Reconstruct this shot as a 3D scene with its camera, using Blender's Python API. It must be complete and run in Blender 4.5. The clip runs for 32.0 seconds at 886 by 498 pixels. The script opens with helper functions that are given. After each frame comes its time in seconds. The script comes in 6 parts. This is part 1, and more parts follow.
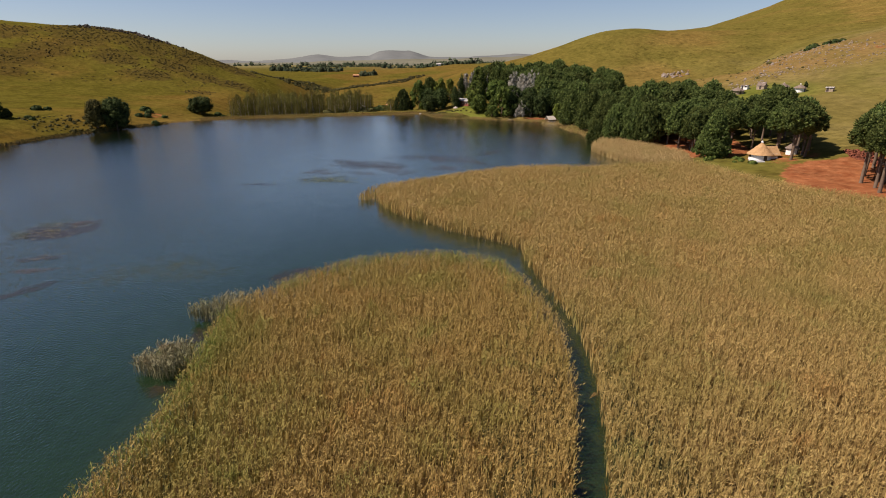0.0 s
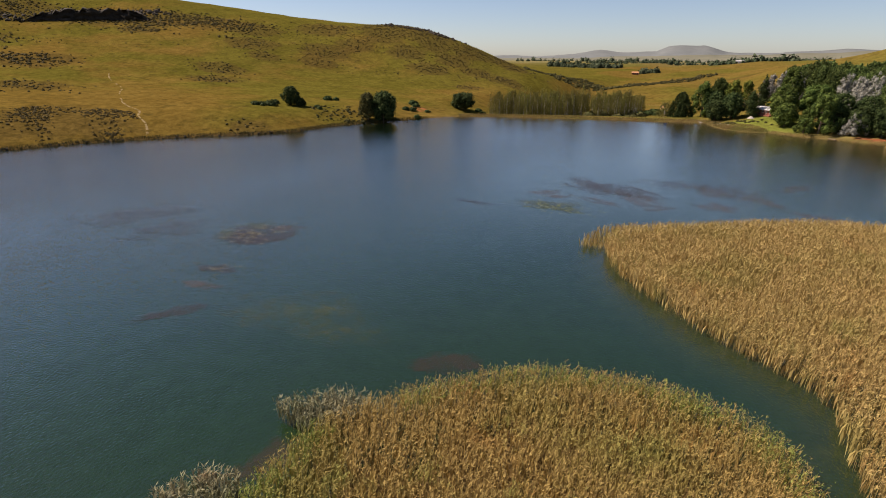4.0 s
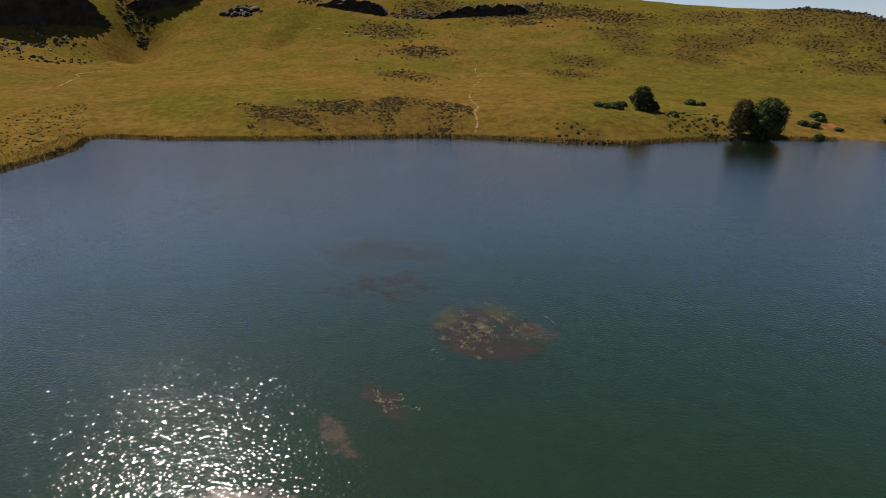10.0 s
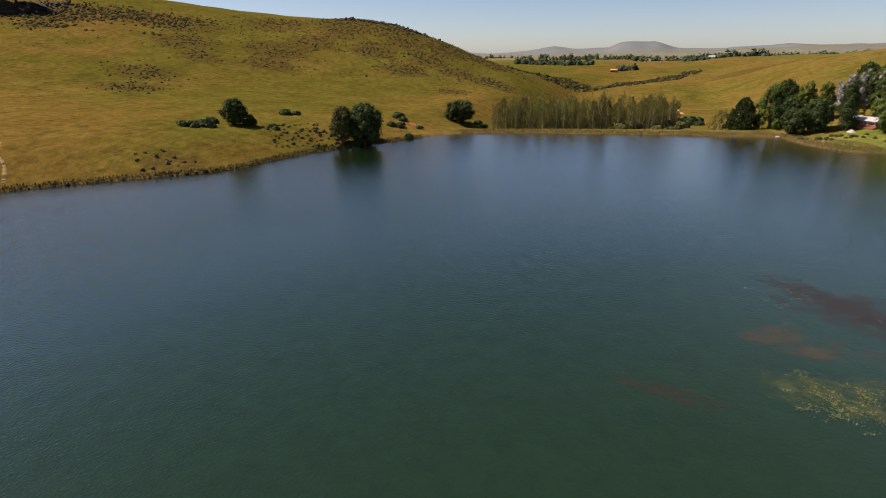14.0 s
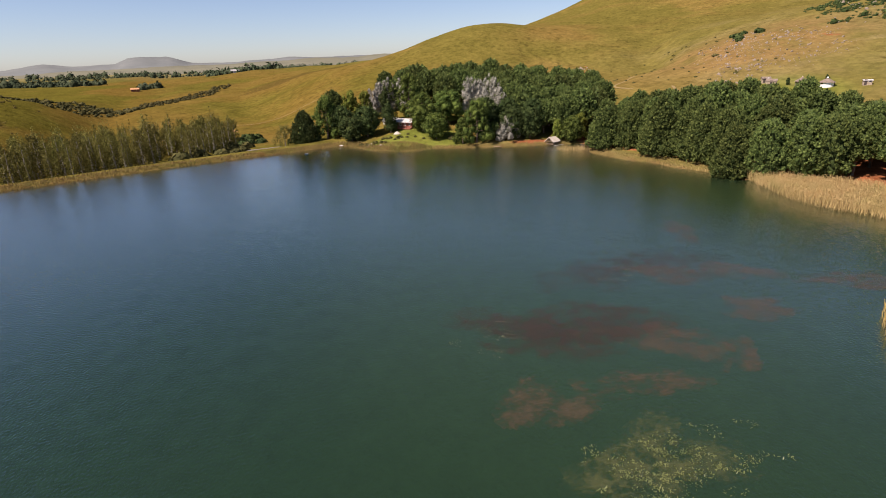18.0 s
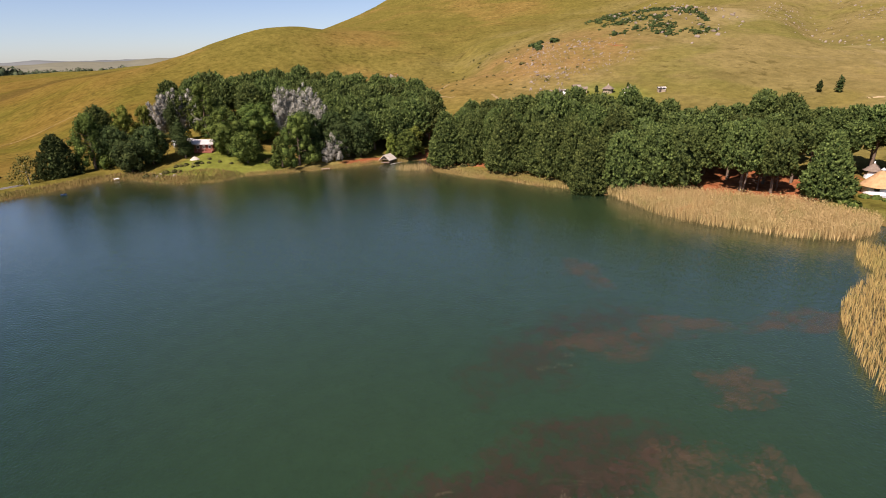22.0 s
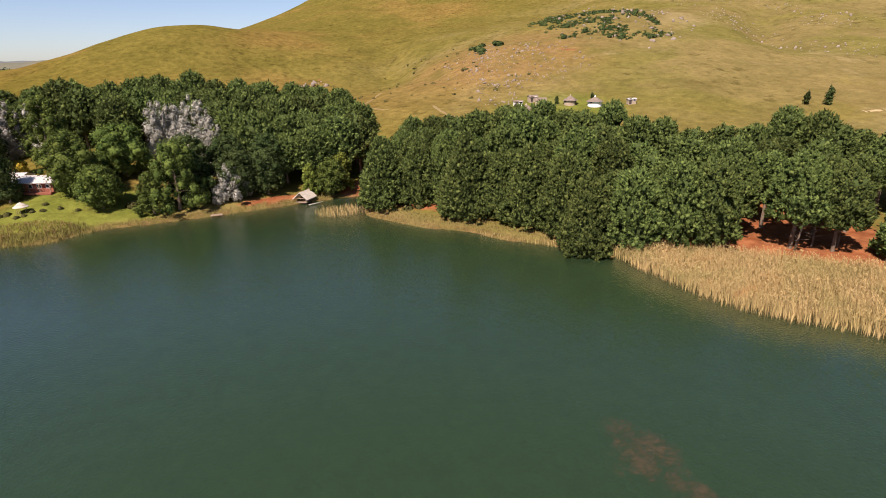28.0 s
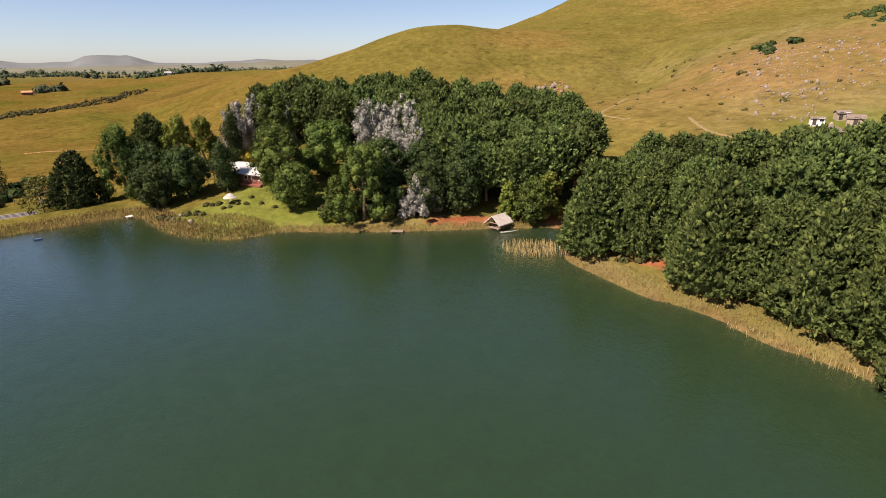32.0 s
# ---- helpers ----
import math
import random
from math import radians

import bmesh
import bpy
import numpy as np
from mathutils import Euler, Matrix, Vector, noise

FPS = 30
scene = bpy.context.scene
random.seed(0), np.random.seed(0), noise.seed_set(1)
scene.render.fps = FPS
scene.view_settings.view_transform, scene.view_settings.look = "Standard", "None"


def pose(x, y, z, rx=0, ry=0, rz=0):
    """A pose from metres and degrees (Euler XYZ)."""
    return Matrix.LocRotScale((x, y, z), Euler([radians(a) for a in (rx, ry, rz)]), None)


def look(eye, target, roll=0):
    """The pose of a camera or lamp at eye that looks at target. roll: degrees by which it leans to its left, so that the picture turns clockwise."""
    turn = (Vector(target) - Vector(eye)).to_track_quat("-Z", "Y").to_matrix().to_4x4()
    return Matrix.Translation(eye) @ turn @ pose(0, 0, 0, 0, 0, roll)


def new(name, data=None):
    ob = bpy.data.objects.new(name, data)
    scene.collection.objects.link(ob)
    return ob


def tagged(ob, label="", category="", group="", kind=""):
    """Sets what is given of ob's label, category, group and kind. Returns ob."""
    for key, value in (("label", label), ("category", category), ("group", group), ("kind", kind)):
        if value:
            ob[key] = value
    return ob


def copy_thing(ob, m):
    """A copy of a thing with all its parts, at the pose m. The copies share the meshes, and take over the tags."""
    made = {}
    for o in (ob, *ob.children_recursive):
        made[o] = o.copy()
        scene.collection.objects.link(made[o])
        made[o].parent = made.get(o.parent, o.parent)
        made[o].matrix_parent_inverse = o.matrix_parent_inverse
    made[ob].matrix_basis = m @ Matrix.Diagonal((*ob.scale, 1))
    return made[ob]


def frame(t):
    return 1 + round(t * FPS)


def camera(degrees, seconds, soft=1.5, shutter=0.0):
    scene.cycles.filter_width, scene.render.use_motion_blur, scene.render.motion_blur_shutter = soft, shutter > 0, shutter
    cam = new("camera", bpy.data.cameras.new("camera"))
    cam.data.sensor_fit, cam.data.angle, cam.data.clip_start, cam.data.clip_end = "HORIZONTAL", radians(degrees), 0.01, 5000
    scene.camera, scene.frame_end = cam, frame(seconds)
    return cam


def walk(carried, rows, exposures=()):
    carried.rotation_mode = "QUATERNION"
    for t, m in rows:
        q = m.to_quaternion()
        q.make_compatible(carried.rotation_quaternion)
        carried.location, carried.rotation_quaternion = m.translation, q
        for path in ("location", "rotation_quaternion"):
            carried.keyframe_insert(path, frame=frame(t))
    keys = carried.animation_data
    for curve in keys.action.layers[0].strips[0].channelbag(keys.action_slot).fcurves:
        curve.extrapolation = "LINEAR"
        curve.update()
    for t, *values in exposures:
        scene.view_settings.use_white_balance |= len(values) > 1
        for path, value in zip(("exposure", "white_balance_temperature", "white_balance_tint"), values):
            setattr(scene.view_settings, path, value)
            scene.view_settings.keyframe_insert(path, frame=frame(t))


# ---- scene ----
cam = camera(79.7, 32.0, 1.0)
PATH = [
    (0, (0.472, 1.49, 30.214), (0.49, 3.376, 29.548), -0.3),
    (0.5, (1.004, 5.412, 30.22), (0.964, 7.297, 29.553), -0.3),
    (1, (1.503, 9.328, 30.284), (1.35, 11.207, 29.619), -0.1),
    (1.5, (1.839, 13.043, 30.325), (1.609, 14.914, 29.66), -0.1),
    (2, (2.026, 17.071, 30.436), (1.663, 18.921, 29.767), 0.1),
    (2.5, (2.183, 20.911, 30.525), (1.712, 22.735, 29.853), 0.0),
    (3, (2.047, 24.965, 30.681), (1.442, 26.748, 30.006), 0.0),
    (3.5, (1.887, 28.67, 30.764), (1.136, 30.396, 30.088), -0.0),
    (5.5, (-1.996, 44.008, 31.437), (-3.216, 45.433, 30.744), 0.2),
    (6, (-3.394, 48.077, 31.5), (-4.773, 49.347, 30.803), 0.1),
    (6.5, (-5.055, 51.635, 31.471), (-6.572, 52.734, 30.77), 0.1),
    (7, (-7.475, 55.541, 31.404), (-9.11, 56.452, 30.7), 0.1),
    (7.5, (-9.767, 58.87, 31.499), (-11.458, 59.672, 30.792), 0.1),
    (8, (-12.26, 61.735, 31.674), (-13.977, 62.477, 30.967), 0.1),
    (8.5, (-14.978, 64.274, 31.592), (-16.711, 64.978, 30.884), 0.1),
    (9, (-17.96, 66.599, 31.584), (-19.697, 67.293, 30.877), 0.1),
    (9.5, (-20.991, 68.847, 31.592), (-22.714, 69.576, 30.886), 0.1),
    (10, (-24.255, 70.793, 31.634), (-25.946, 71.595, 30.929), 0.1),
    (10.5, (-27.755, 72.865, 31.558), (-29.402, 73.755, 30.856), 0.1),
    (11, (-31.281, 74.936, 31.416), (-32.857, 75.951, 30.719), 0.1),
    (11.5, (-34.555, 76.736, 31.534), (-36.024, 77.902, 30.84), -0.0),
    (12, (-37.769, 78.713, 31.74), (-39.106, 80.029, 31.046), -0.2),
    (12.5, (-40.854, 81.013, 31.899), (-42.051, 82.458, 31.205), -0.3),
    (13, (-44.143, 83.559, 31.893), (-45.198, 85.111, 31.201), -0.3),
    (13.5, (-47.021, 86.643, 31.606), (-47.93, 88.286, 30.917), -0.4),
    (14, (-49.745, 90.028, 31.48), (-50.47, 91.761, 30.794), -0.5),
    (14.5, (-52.326, 93.082, 31.62), (-52.835, 94.891, 30.934), -0.5),
    (15, (-54.79, 96.084, 31.918), (-55.064, 97.942, 31.232), -0.6),
    (15.5, (-56.754, 99.694, 32.197), (-56.795, 101.571, 31.508), -0.8),
    (17.5, (-59.254, 115.305, 31.918), (-58.542, 117.048, 31.245), -2.3),
    (18, (-59.355, 119.0, 32.129), (-58.609, 120.728, 31.454), -2.2),
    (18.5, (-59.027, 122.855, 32.259), (-58.268, 124.577, 31.583), -2.0),
    (19, (-58.52, 126.496, 32.459), (-57.754, 128.214, 31.782), -1.9),
    (19.5, (-57.817, 130.001, 32.823), (-57.013, 131.701, 32.143), -1.9),
    (20, (-56.959, 133.655, 32.8), (-56.043, 135.297, 32.119), -1.8),
    (20.5, (-56.11, 137.424, 32.716), (-55.083, 139.0, 32.036), -1.6),
    (21, (-54.882, 141.031, 32.725), (-53.769, 142.547, 32.046), -1.6),
    (21.5, (-53.408, 144.416, 32.729), (-52.204, 145.862, 32.051), -1.7),
    (22, (-51.58, 147.977, 32.81), (-50.265, 149.323, 32.131), -1.7),
    (22.5, (-49.9, 151.066, 32.878), (-48.497, 152.319, 32.199), -1.7),
    (23, (-47.802, 154.44, 33.099), (-46.339, 155.621, 32.417), -1.8),
    (23.5, (-45.73, 157.283, 33.167), (-44.235, 158.423, 32.485), -1.8),
    (24, (-43.375, 160.337, 33.341), (-41.823, 161.396, 32.657), -1.8),
    (24.5, (-40.982, 162.93, 33.46), (-39.395, 163.937, 32.774), -1.9),
    (26.5, (-29.746, 172.57, 33.453), (-28.14, 173.549, 32.773), -1.7),
    (27, (-26.766, 175.099, 33.59), (-25.185, 176.119, 32.911), -1.6),
    (27.5, (-24.032, 177.298, 33.522), (-22.498, 178.388, 32.845), -1.4),
    (28, (-20.785, 179.526, 33.246), (-19.308, 180.695, 32.573), -1.3),
    (28.5, (-17.578, 181.806, 33.074), (-16.158, 183.045, 32.403), -1.2),
    (29, (-14.277, 184.214, 32.988), (-12.909, 185.511, 32.32), -1.0),
    (29.5, (-11.286, 186.276, 32.932), (-9.986, 187.642, 32.265), -0.9),
    (30, (-8.105, 188.755, 32.814), (-6.899, 190.205, 32.15), -0.8),
    (30.5, (-5.29, 190.849, 32.792), (-4.158, 192.358, 32.129), -0.8),
    (31, (-2.239, 192.937, 32.541), (-1.199, 194.514, 31.883), -0.8),
    (31.5, (0.369, 194.806, 32.42), (1.312, 196.443, 31.764), -0.7),
    (32, (2.776, 197.041, 32.354), (3.608, 198.738, 31.699), -0.6),
]
walk(cam, [(t, look(eye, target, roll)) for t, eye, target, roll in PATH], [(0, 0.55, 6500, 20), (3, 0.72, 6500, 20), (6, 0.80, 6500, 20), (7, 0.72, 6450, 20), (8, 0.6, 6450, 20), (10, 0.53, 6450, 20), (12, 0.45, 6450, 20), (13, 0.56, 6450, 20), (15, 0.86, 6400, 21), (18, 0.92, 6350, 23), (24, 0.97, 6300, 23.5), (32, 1.03, 6450, 22)])

# ---- world, sun, exposure ----
SUN_AZ, SUN_EL = -98.5, 51.5  # degrees clockwise from +y, degrees up
world = bpy.data.worlds.new("sky")
scene.world = world
world.use_nodes = True
wn = world.node_tree.nodes
sky = wn.new("ShaderNodeTexSky")
sky.sky_type, sky.sun_disc = "NISHITA", False
sky.sun_elevation, sky.sun_rotation = radians(SUN_EL), radians(SUN_AZ)
sky.altitude, sky.air_density, sky.dust_density, sky.ozone_density = 1800, 1.0, 2.1, 1.6
world.node_tree.links.new(sky.outputs[0], wn["Background"].inputs[0])
wn["Background"].inputs[1].default_value = 0.062
sun_data = bpy.data.lights.new("sun", "SUN")
sun_data.energy, sun_data.angle, sun_data.color = 5.0, radians(0.53), (1.0, 0.91, 0.78)
sun = new("sun", sun_data)
sa, se = radians(SUN_AZ), radians(SUN_EL)
TO_SUN = Vector((math.sin(sa) * math.cos(se), math.cos(sa) * math.cos(se), math.sin(se)))
sun.matrix_world = look(TO_SUN * 300, (0, 0, 0))


# ---- materials ----
class Mat:
    """A node material under construction."""

    def __init__(self, name, rough=0.7, spec=0.3):
        self.m = bpy.data.materials.new(name)
        self.m.use_nodes = True
        self.t = self.m.node_tree
        self.b = self.t.nodes["Principled BSDF"]
        self.b.inputs["Roughness"].default_value = rough
        self.b.inputs["Specular IOR Level"].default_value = spec
        self.co = None

    def n(self, kind, **kw):
        node = self.t.nodes.new("ShaderNode" + kind)
        for k, v in kw.items():
            node.inputs[k].default_value = v
        return node

    def link(self, a, b):
        self.t.links.new(a, b)

    def place(self):
        if self.co is None:
            g = self.n("NewGeometry")
            self.co = g.outputs["Position"]
        return self.co

    def noise(self, scale, detail=3.0, rough=0.55, stretch=None, distort=0.0):
        tex = self.n("TexNoise", Scale=scale, Detail=detail, Roughness=rough, Distortion=distort)
        src = self.place()
        if stretch:
            mp = self.n("Mapping")
            mp.inputs["Scale"].default_value = stretch
            self.link(src, mp.inputs[0])
            src = mp.outputs[0]
        self.link(src, tex.inputs["Vector"])
        return tex.outputs["Fac"]

    def ramp(self, fac, *stops):
        r = self.n("ValToRGB")
        els = r.color_ramp.elements
        while len(els) < len(stops):
            els.new(0.5)
        for e, (p, c) in zip(els, stops):
            e.position, e.color = p, (*c, 1) if len(c) == 3 else c
        self.link(fac, r.inputs[0])
        return r.outputs[0]

    def mask(self, fac, lo, hi):
        r = self.n("MapRange")
        r.interpolation_type = "SMOOTHSTEP"
        r.inputs[1].default_value, r.inputs[2].default_value = lo, hi
        self.link(fac, r.inputs[0])
        return r.outputs[0]

    def math(self, op, a, b):
        r = self.n("Math")
        r.operation = op
        for i, v in enumerate((a, b)):
            if isinstance(v, (int, float)):
                r.inputs[i].default_value = v
            else:
                self.link(v, r.inputs[i])
        return r.outputs[0]

    def mix(self, fac, a, b, mode="MIX"):
        r = self.n("Mix")
        r.data_type, r.blend_type = "RGBA", mode
        for sock, v in ((r.inputs[0], fac), (r.inputs[6], a), (r.inputs[7], b)):
            if isinstance(v, (int, float)):
                sock.default_value = v
            elif isinstance(v, tuple):
                sock.default_value = (*v, 1)
            else:
                self.link(v, sock)
        return r.outputs[2]

    def attr(self, name):
        a = self.n("Attribute")
        a.attribute_name = name
        return a.outputs["Fac"]

    def colour(self, c):
        if isinstance(c, tuple):
            self.b.inputs["Base Color"].default_value = (*c, 1)
        else:
            self.link(c, self.b.inputs["Base Color"])
        return self

    def bump(self, fac, strength=0.4, distance=0.05):
        bp = self.n("Bump", Strength=strength, Distance=distance)
        self.link(fac, bp.inputs["Height"])
        self.link(bp.outputs[0], self.b.inputs["Normal"])
        return self

    def rnd(self):
        return self.n("NewGeometry").outputs["Random Per Island"]

    def obrnd(self):
        return self.n("ObjectInfo").outputs["Random"]


def simple(name, c1, c2, scale, rough=0.7, spec=0.3, bump=0.3, bscale=None, dist=0.02, stretch=None):
    m = Mat(name, rough, spec)
    big, fine = m.noise(scale, 4, stretch=stretch), m.noise((bscale or scale * 7), 4, stretch=stretch)
    m.colour(m.mix(0.35, m.ramp(big, (0.3, c1), (0.7, c2)), m.ramp(fine, (0.3, c1), (0.7, c2))))
    m.bump(fine, bump, dist)
    return m.m


def leaf_material(name, dark, light, translucent=0.25, vary=0.16):
    m = Mat(name, 0.8, 0.06)
    c = m.ramp(m.rnd(), (0.0, dark), (0.6, tuple(0.5 * (a + b) for a, b in zip(dark, light))), (1.0, light))
    hsv = m.n("HueSaturation")
    m.link(c, hsv.inputs["Color"])
    m.link(m.math("ADD", m.math("MULTIPLY", m.obrnd(), vary * 2), 1 - vary), hsv.inputs["Value"])
    m.link(m.math("ADD", m.math("MULTIPLY", m.obrnd(), 0.022), 0.489), hsv.inputs["Hue"])
    m.colour(hsv.outputs[0])
    tr = m.n("BsdfTranslucent")
    m.link(hsv.outputs[0], tr.inputs[0])
    ms = m.n("MixShader")
    ms.inputs[0].default_value = translucent
    m.link(m.b.outputs[0], ms.inputs[1])
    m.link(tr.outputs[0], ms.inputs[2])
    m.link(ms.outputs[0], m.t.nodes["Material Output"].inputs[0])
    return m.m


def ground_material():
    m = Mat("hill_grass", 1.0, 0.0)
    wide, mid, fine = m.noise(0.009, 6, 0.6), m.noise(0.05, 6, 0.65), m.noise(0.9, 4, 0.65)
    green = m.ramp(mid, (0.3, (0.104, 0.090, 0.021)), (0.7, (0.152, 0.126, 0.031)))
    gold = m.ramp(mid, (0.3, (0.145, 0.097, 0.028)), (0.7, (0.21, 0.15, 0.046)))
    grass = m.mix(m.mask(wide, 0.46, 0.66), green, gold)
    # west grass: greener, and darkened in colour because it is seen backlit
    grass = m.mix(m.math("MULTIPLY", m.attr("west"), 0.9), grass, m.mix(m.mask(m.math("ADD", wide, m.math("MULTIPLY", m.attr("burnt"), 0.14)), 0.50, 0.68), m.ramp(mid, (0.3, (0.074, 0.066, 0.011)), (0.7, (0.115, 0.100, 0.018))), m.ramp(mid, (0.3, (0.110, 0.072, 0.016)), (0.7, (0.150, 0.100, 0.024)))))
    grass = m.mix(m.attr("dry"), grass, m.mix(m.mask(m.noise(0.018, 5, 0.6), 0.44, 0.62), m.ramp(mid, (0.3, (0.165, 0.128, 0.056)), (0.7, (0.25, 0.192, 0.094))), m.ramp(mid, (0.3, (0.130, 0.125, 0.038)), (0.7, (0.19, 0.168, 0.060)))))
    grass = m.mix(m.attr("lush"), grass, m.ramp(mid, (0.3, (0.10, 0.122, 0.022)), (0.7, (0.165, 0.172, 0.038))))
    pale = m.math("MULTIPLY", m.attr("dry"), m.mask(m.noise(0.011, 6, 0.6, (1, 1.6, 1), 0.6), 0.54, 0.66))
    grass = m.mix(m.math("MULTIPLY", pale, 0.7), grass, (0.31, 0.245, 0.135))
    dusk = m.math("MULTIPLY", m.mask(m.noise(0.16, 5, 0.7), 0.52, 0.66), m.mask(m.noise(0.015, 4, 0.6), 0.36, 0.56))
    grass = m.mix(m.math("MULTIPLY", dusk, 0.65), grass, (0.06, 0.048, 0.014))
    heath = m.math("ADD", m.attr("heath"), m.math("MULTIPLY", m.math("SUBTRACT", m.noise(0.09, 6, 0.7), 0.5), 2.0))
    grass = m.mix(m.math("MULTIPLY", m.mask(heath, 0.30, 0.80), 0.62), grass, m.ramp(m.noise(0.5, 6, 0.7), (0.35, (0.040, 0.030, 0.010)), (0.65, (0.115, 0.078, 0.026))))
    grass = m.mix(m.math("MULTIPLY", m.attr("rust"), m.mask(mid, 0.3, 0.6)), grass, m.ramp(m.noise(0.3, 5, 0.7), (0.3, (0.15, 0.088, 0.036)), (0.7, (0.25, 0.16, 0.07))))
    soil = m.ramp(m.noise(0.35, 5, 0.6), (0.3, (0.19, 0.062, 0.027)), (0.7, (0.31, 0.130, 0.062)))
    edge = m.math("ADD", m.attr("soil"), m.math("MULTIPLY", m.math("SUBTRACT", m.noise(0.25, 5, 0.7), 0.5), 0.9))
    col = m.mix(m.mask(edge, 0.42, 0.62), grass, soil)
    mud = m.ramp(m.noise(0.7, 4), (0.3, (0.10, 0.068, 0.03)), (0.7, (0.19, 0.13, 0.058)))
    col = m.mix(m.attr("mud"), col, mud)
    # distance haze painted as a paler grass colour on the far plain
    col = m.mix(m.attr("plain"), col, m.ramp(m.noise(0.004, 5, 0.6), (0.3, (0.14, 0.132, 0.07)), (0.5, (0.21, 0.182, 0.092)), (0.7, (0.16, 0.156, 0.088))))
    deep = m.ramp(m.noise(0.03, 4), (0.3, (0.022, 0.050, 0.026)), (0.7, (0.032, 0.064, 0.034)))
    col = m.mix(m.attr("deep"), col, deep)
    col = m.mix(0.3, col, m.ramp(fine, (0.25, (0.06, 0.054, 0.010)), (0.75, (0.38, 0.31, 0.08))), "OVERLAY")
    tuss = m.noise(0.28, 7, 0.7)
    col = m.mix(m.math("SUBTRACT", 0.55, m.math("MULTIPLY", m.attr("dry"), 0.4)), col, m.ramp(tuss, (0.3, (0.18, 0.18, 0.16)), (0.7, (0.82, 0.80, 0.76))), "OVERLAY")
    m.colour(col)
    m.bump(m.math("ADD", fine, m.math("MULTIPLY", m.noise(0.25, 4), 2.0)), 0.6, 0.5)
    return m.m


def water_material():
    m = Mat("lake_water")
    t = m.t
    t.nodes.remove(m.b)
    out = t.nodes["Material Output"]
    swell, chop = m.noise(0.38, 2, 0.5, (1, 0.6, 1)), m.noise(3.9, 0.4, 0.5, (1, 0.75, 1))
    h = m.math("ADD", m.math("MULTIPLY", swell, 0.35), m.math("MULTIPLY", chop, 0.60))
    gust = m.mask(m.noise(0.012, 3, 0.5, (1, 0.35, 1)), 0.25, 0.75)
    bp = m.n("Bump", Distance=0.27)
    m.link(m.math("ADD", m.math("MULTIPLY", gust, 0.25), 0.2), bp.inputs["Strength"])
    m.link(h, bp.inputs["Height"])
    gl = m.n("BsdfGlossy", Roughness=0.065)
    m.link(bp.outputs[0], gl.inputs["Normal"])
    clear = m.n("BsdfTransparent")
    clear.inputs[0].default_value = (0.70, 0.80, 0.68, 1)
    body = m.n("BsdfDiffuse")
    silt = m.math("ADD", m.attr("silt"), m.math("MULTIPLY", m.math("SUBTRACT", m.noise(0.02, 4, 0.6), 0.5), 0.3))
    m.link(m.mix(m.mask(silt, 0.0, 1.0), (0.0115, 0.028, 0.012), (0.024, 0.046, 0.020)), body.inputs[0])
    under = m.n("MixShader")
    under.inputs[0].default_value = 0.6
    m.link(clear.outputs[0], under.inputs[1])
    m.link(body.outputs[0], under.inputs[2])
    fr = m.n("Fresnel", IOR=1.36)
    m.link(bp.outputs[0], fr.inputs["Normal"])
    mixer = m.n("MixShader")
    m.link(m.math("SUBTRACT", m.math("MULTIPLY", fr.outputs[0], 2.1), 0.02), mixer.inputs[0])
    m.link(under.outputs[0], mixer.inputs[1])
    m.link(gl.outputs[0], mixer.inputs[2])
    m.link(mixer.outputs[0], out.inputs[0])
    return m.m


def reed_material(name, straw, brown, green):
    m = Mat(name, 0.75, 0.2)
    patch = m.noise(0.07, 4, 0.6)
    fine = m.noise(0.6, 4, 0.65)
    c = m.ramp(m.rnd(), (0.0, brown), (0.5, straw), (1.0, tuple(min(1, v * 1.18) for v in straw)))
    near = m.noise(0.22, 5, 0.65, None, 0.5)
    c = m.mix(m.math("MULTIPLY", m.mask(patch, 0.46, 0.66), 0.6), c, green)
    c = m.mix(m.math("MULTIPLY", m.mask(near, 0.54, 0.68), 0.55), c, tuple(v * k for v, k in zip(green, (0.8, 1.0, 0.9))))
    c = m.mix(m.math("MULTIPLY", m.mask(m.noise(0.16, 5, 0.65, (1, 1, 1), 0.9), 0.56, 0.70), 0.6), c, tuple(v * k for v, k in zip(straw, (1.0, 0.72, 0.62))))
    c = m.mix(m.math("MULTIPLY", m.mask(fine, 0.58, 0.74), 0.4), c, brown)
    m.colour(c)
    tr = m.n("BsdfTranslucent")
    m.link(c, tr.inputs[0])
    ms = m.n("MixShader")
    ms.inputs[0].default_value = 0.2
    m.link(m.b.outputs[0], ms.inputs[1])
    m.link(tr.outputs[0], ms.inputs[2])
    m.link(ms.outputs[0], m.t.nodes["Material Output"].inputs[0])
    return m.m


M_GROUND = ground_material()
M_WATER = water_material()
M_REED = reed_material("reed_straw", (0.365, 0.26, 0.088), (0.27, 0.17, 0.06), (0.26, 0.215, 0.058))
M_REED_A = reed_material("reed_green_straw", (0.345, 0.24, 0.072), (0.24, 0.155, 0.048), (0.20, 0.205, 0.042))
M_REED_GREEN = reed_material("reed_green", (0.20, 0.215, 0.045), (0.16, 0.14, 0.035), (0.15, 0.195, 0.03))
M_REED_PALE = reed_material("reed_pale", (0.41, 0.295, 0.125), (0.27, 0.18, 0.072), (0.30, 0.24, 0.085))
M_TUFT = reed_material("dry_bank_grass", (0.23, 0.165, 0.055), (0.17, 0.095, 0.04), (0.13, 0.14, 0.03))
M_PINE = leaf_material("pine_needles", (0.042, 0.064, 0.018), (0.156, 0.190, 0.050), 0.3, 0.24)
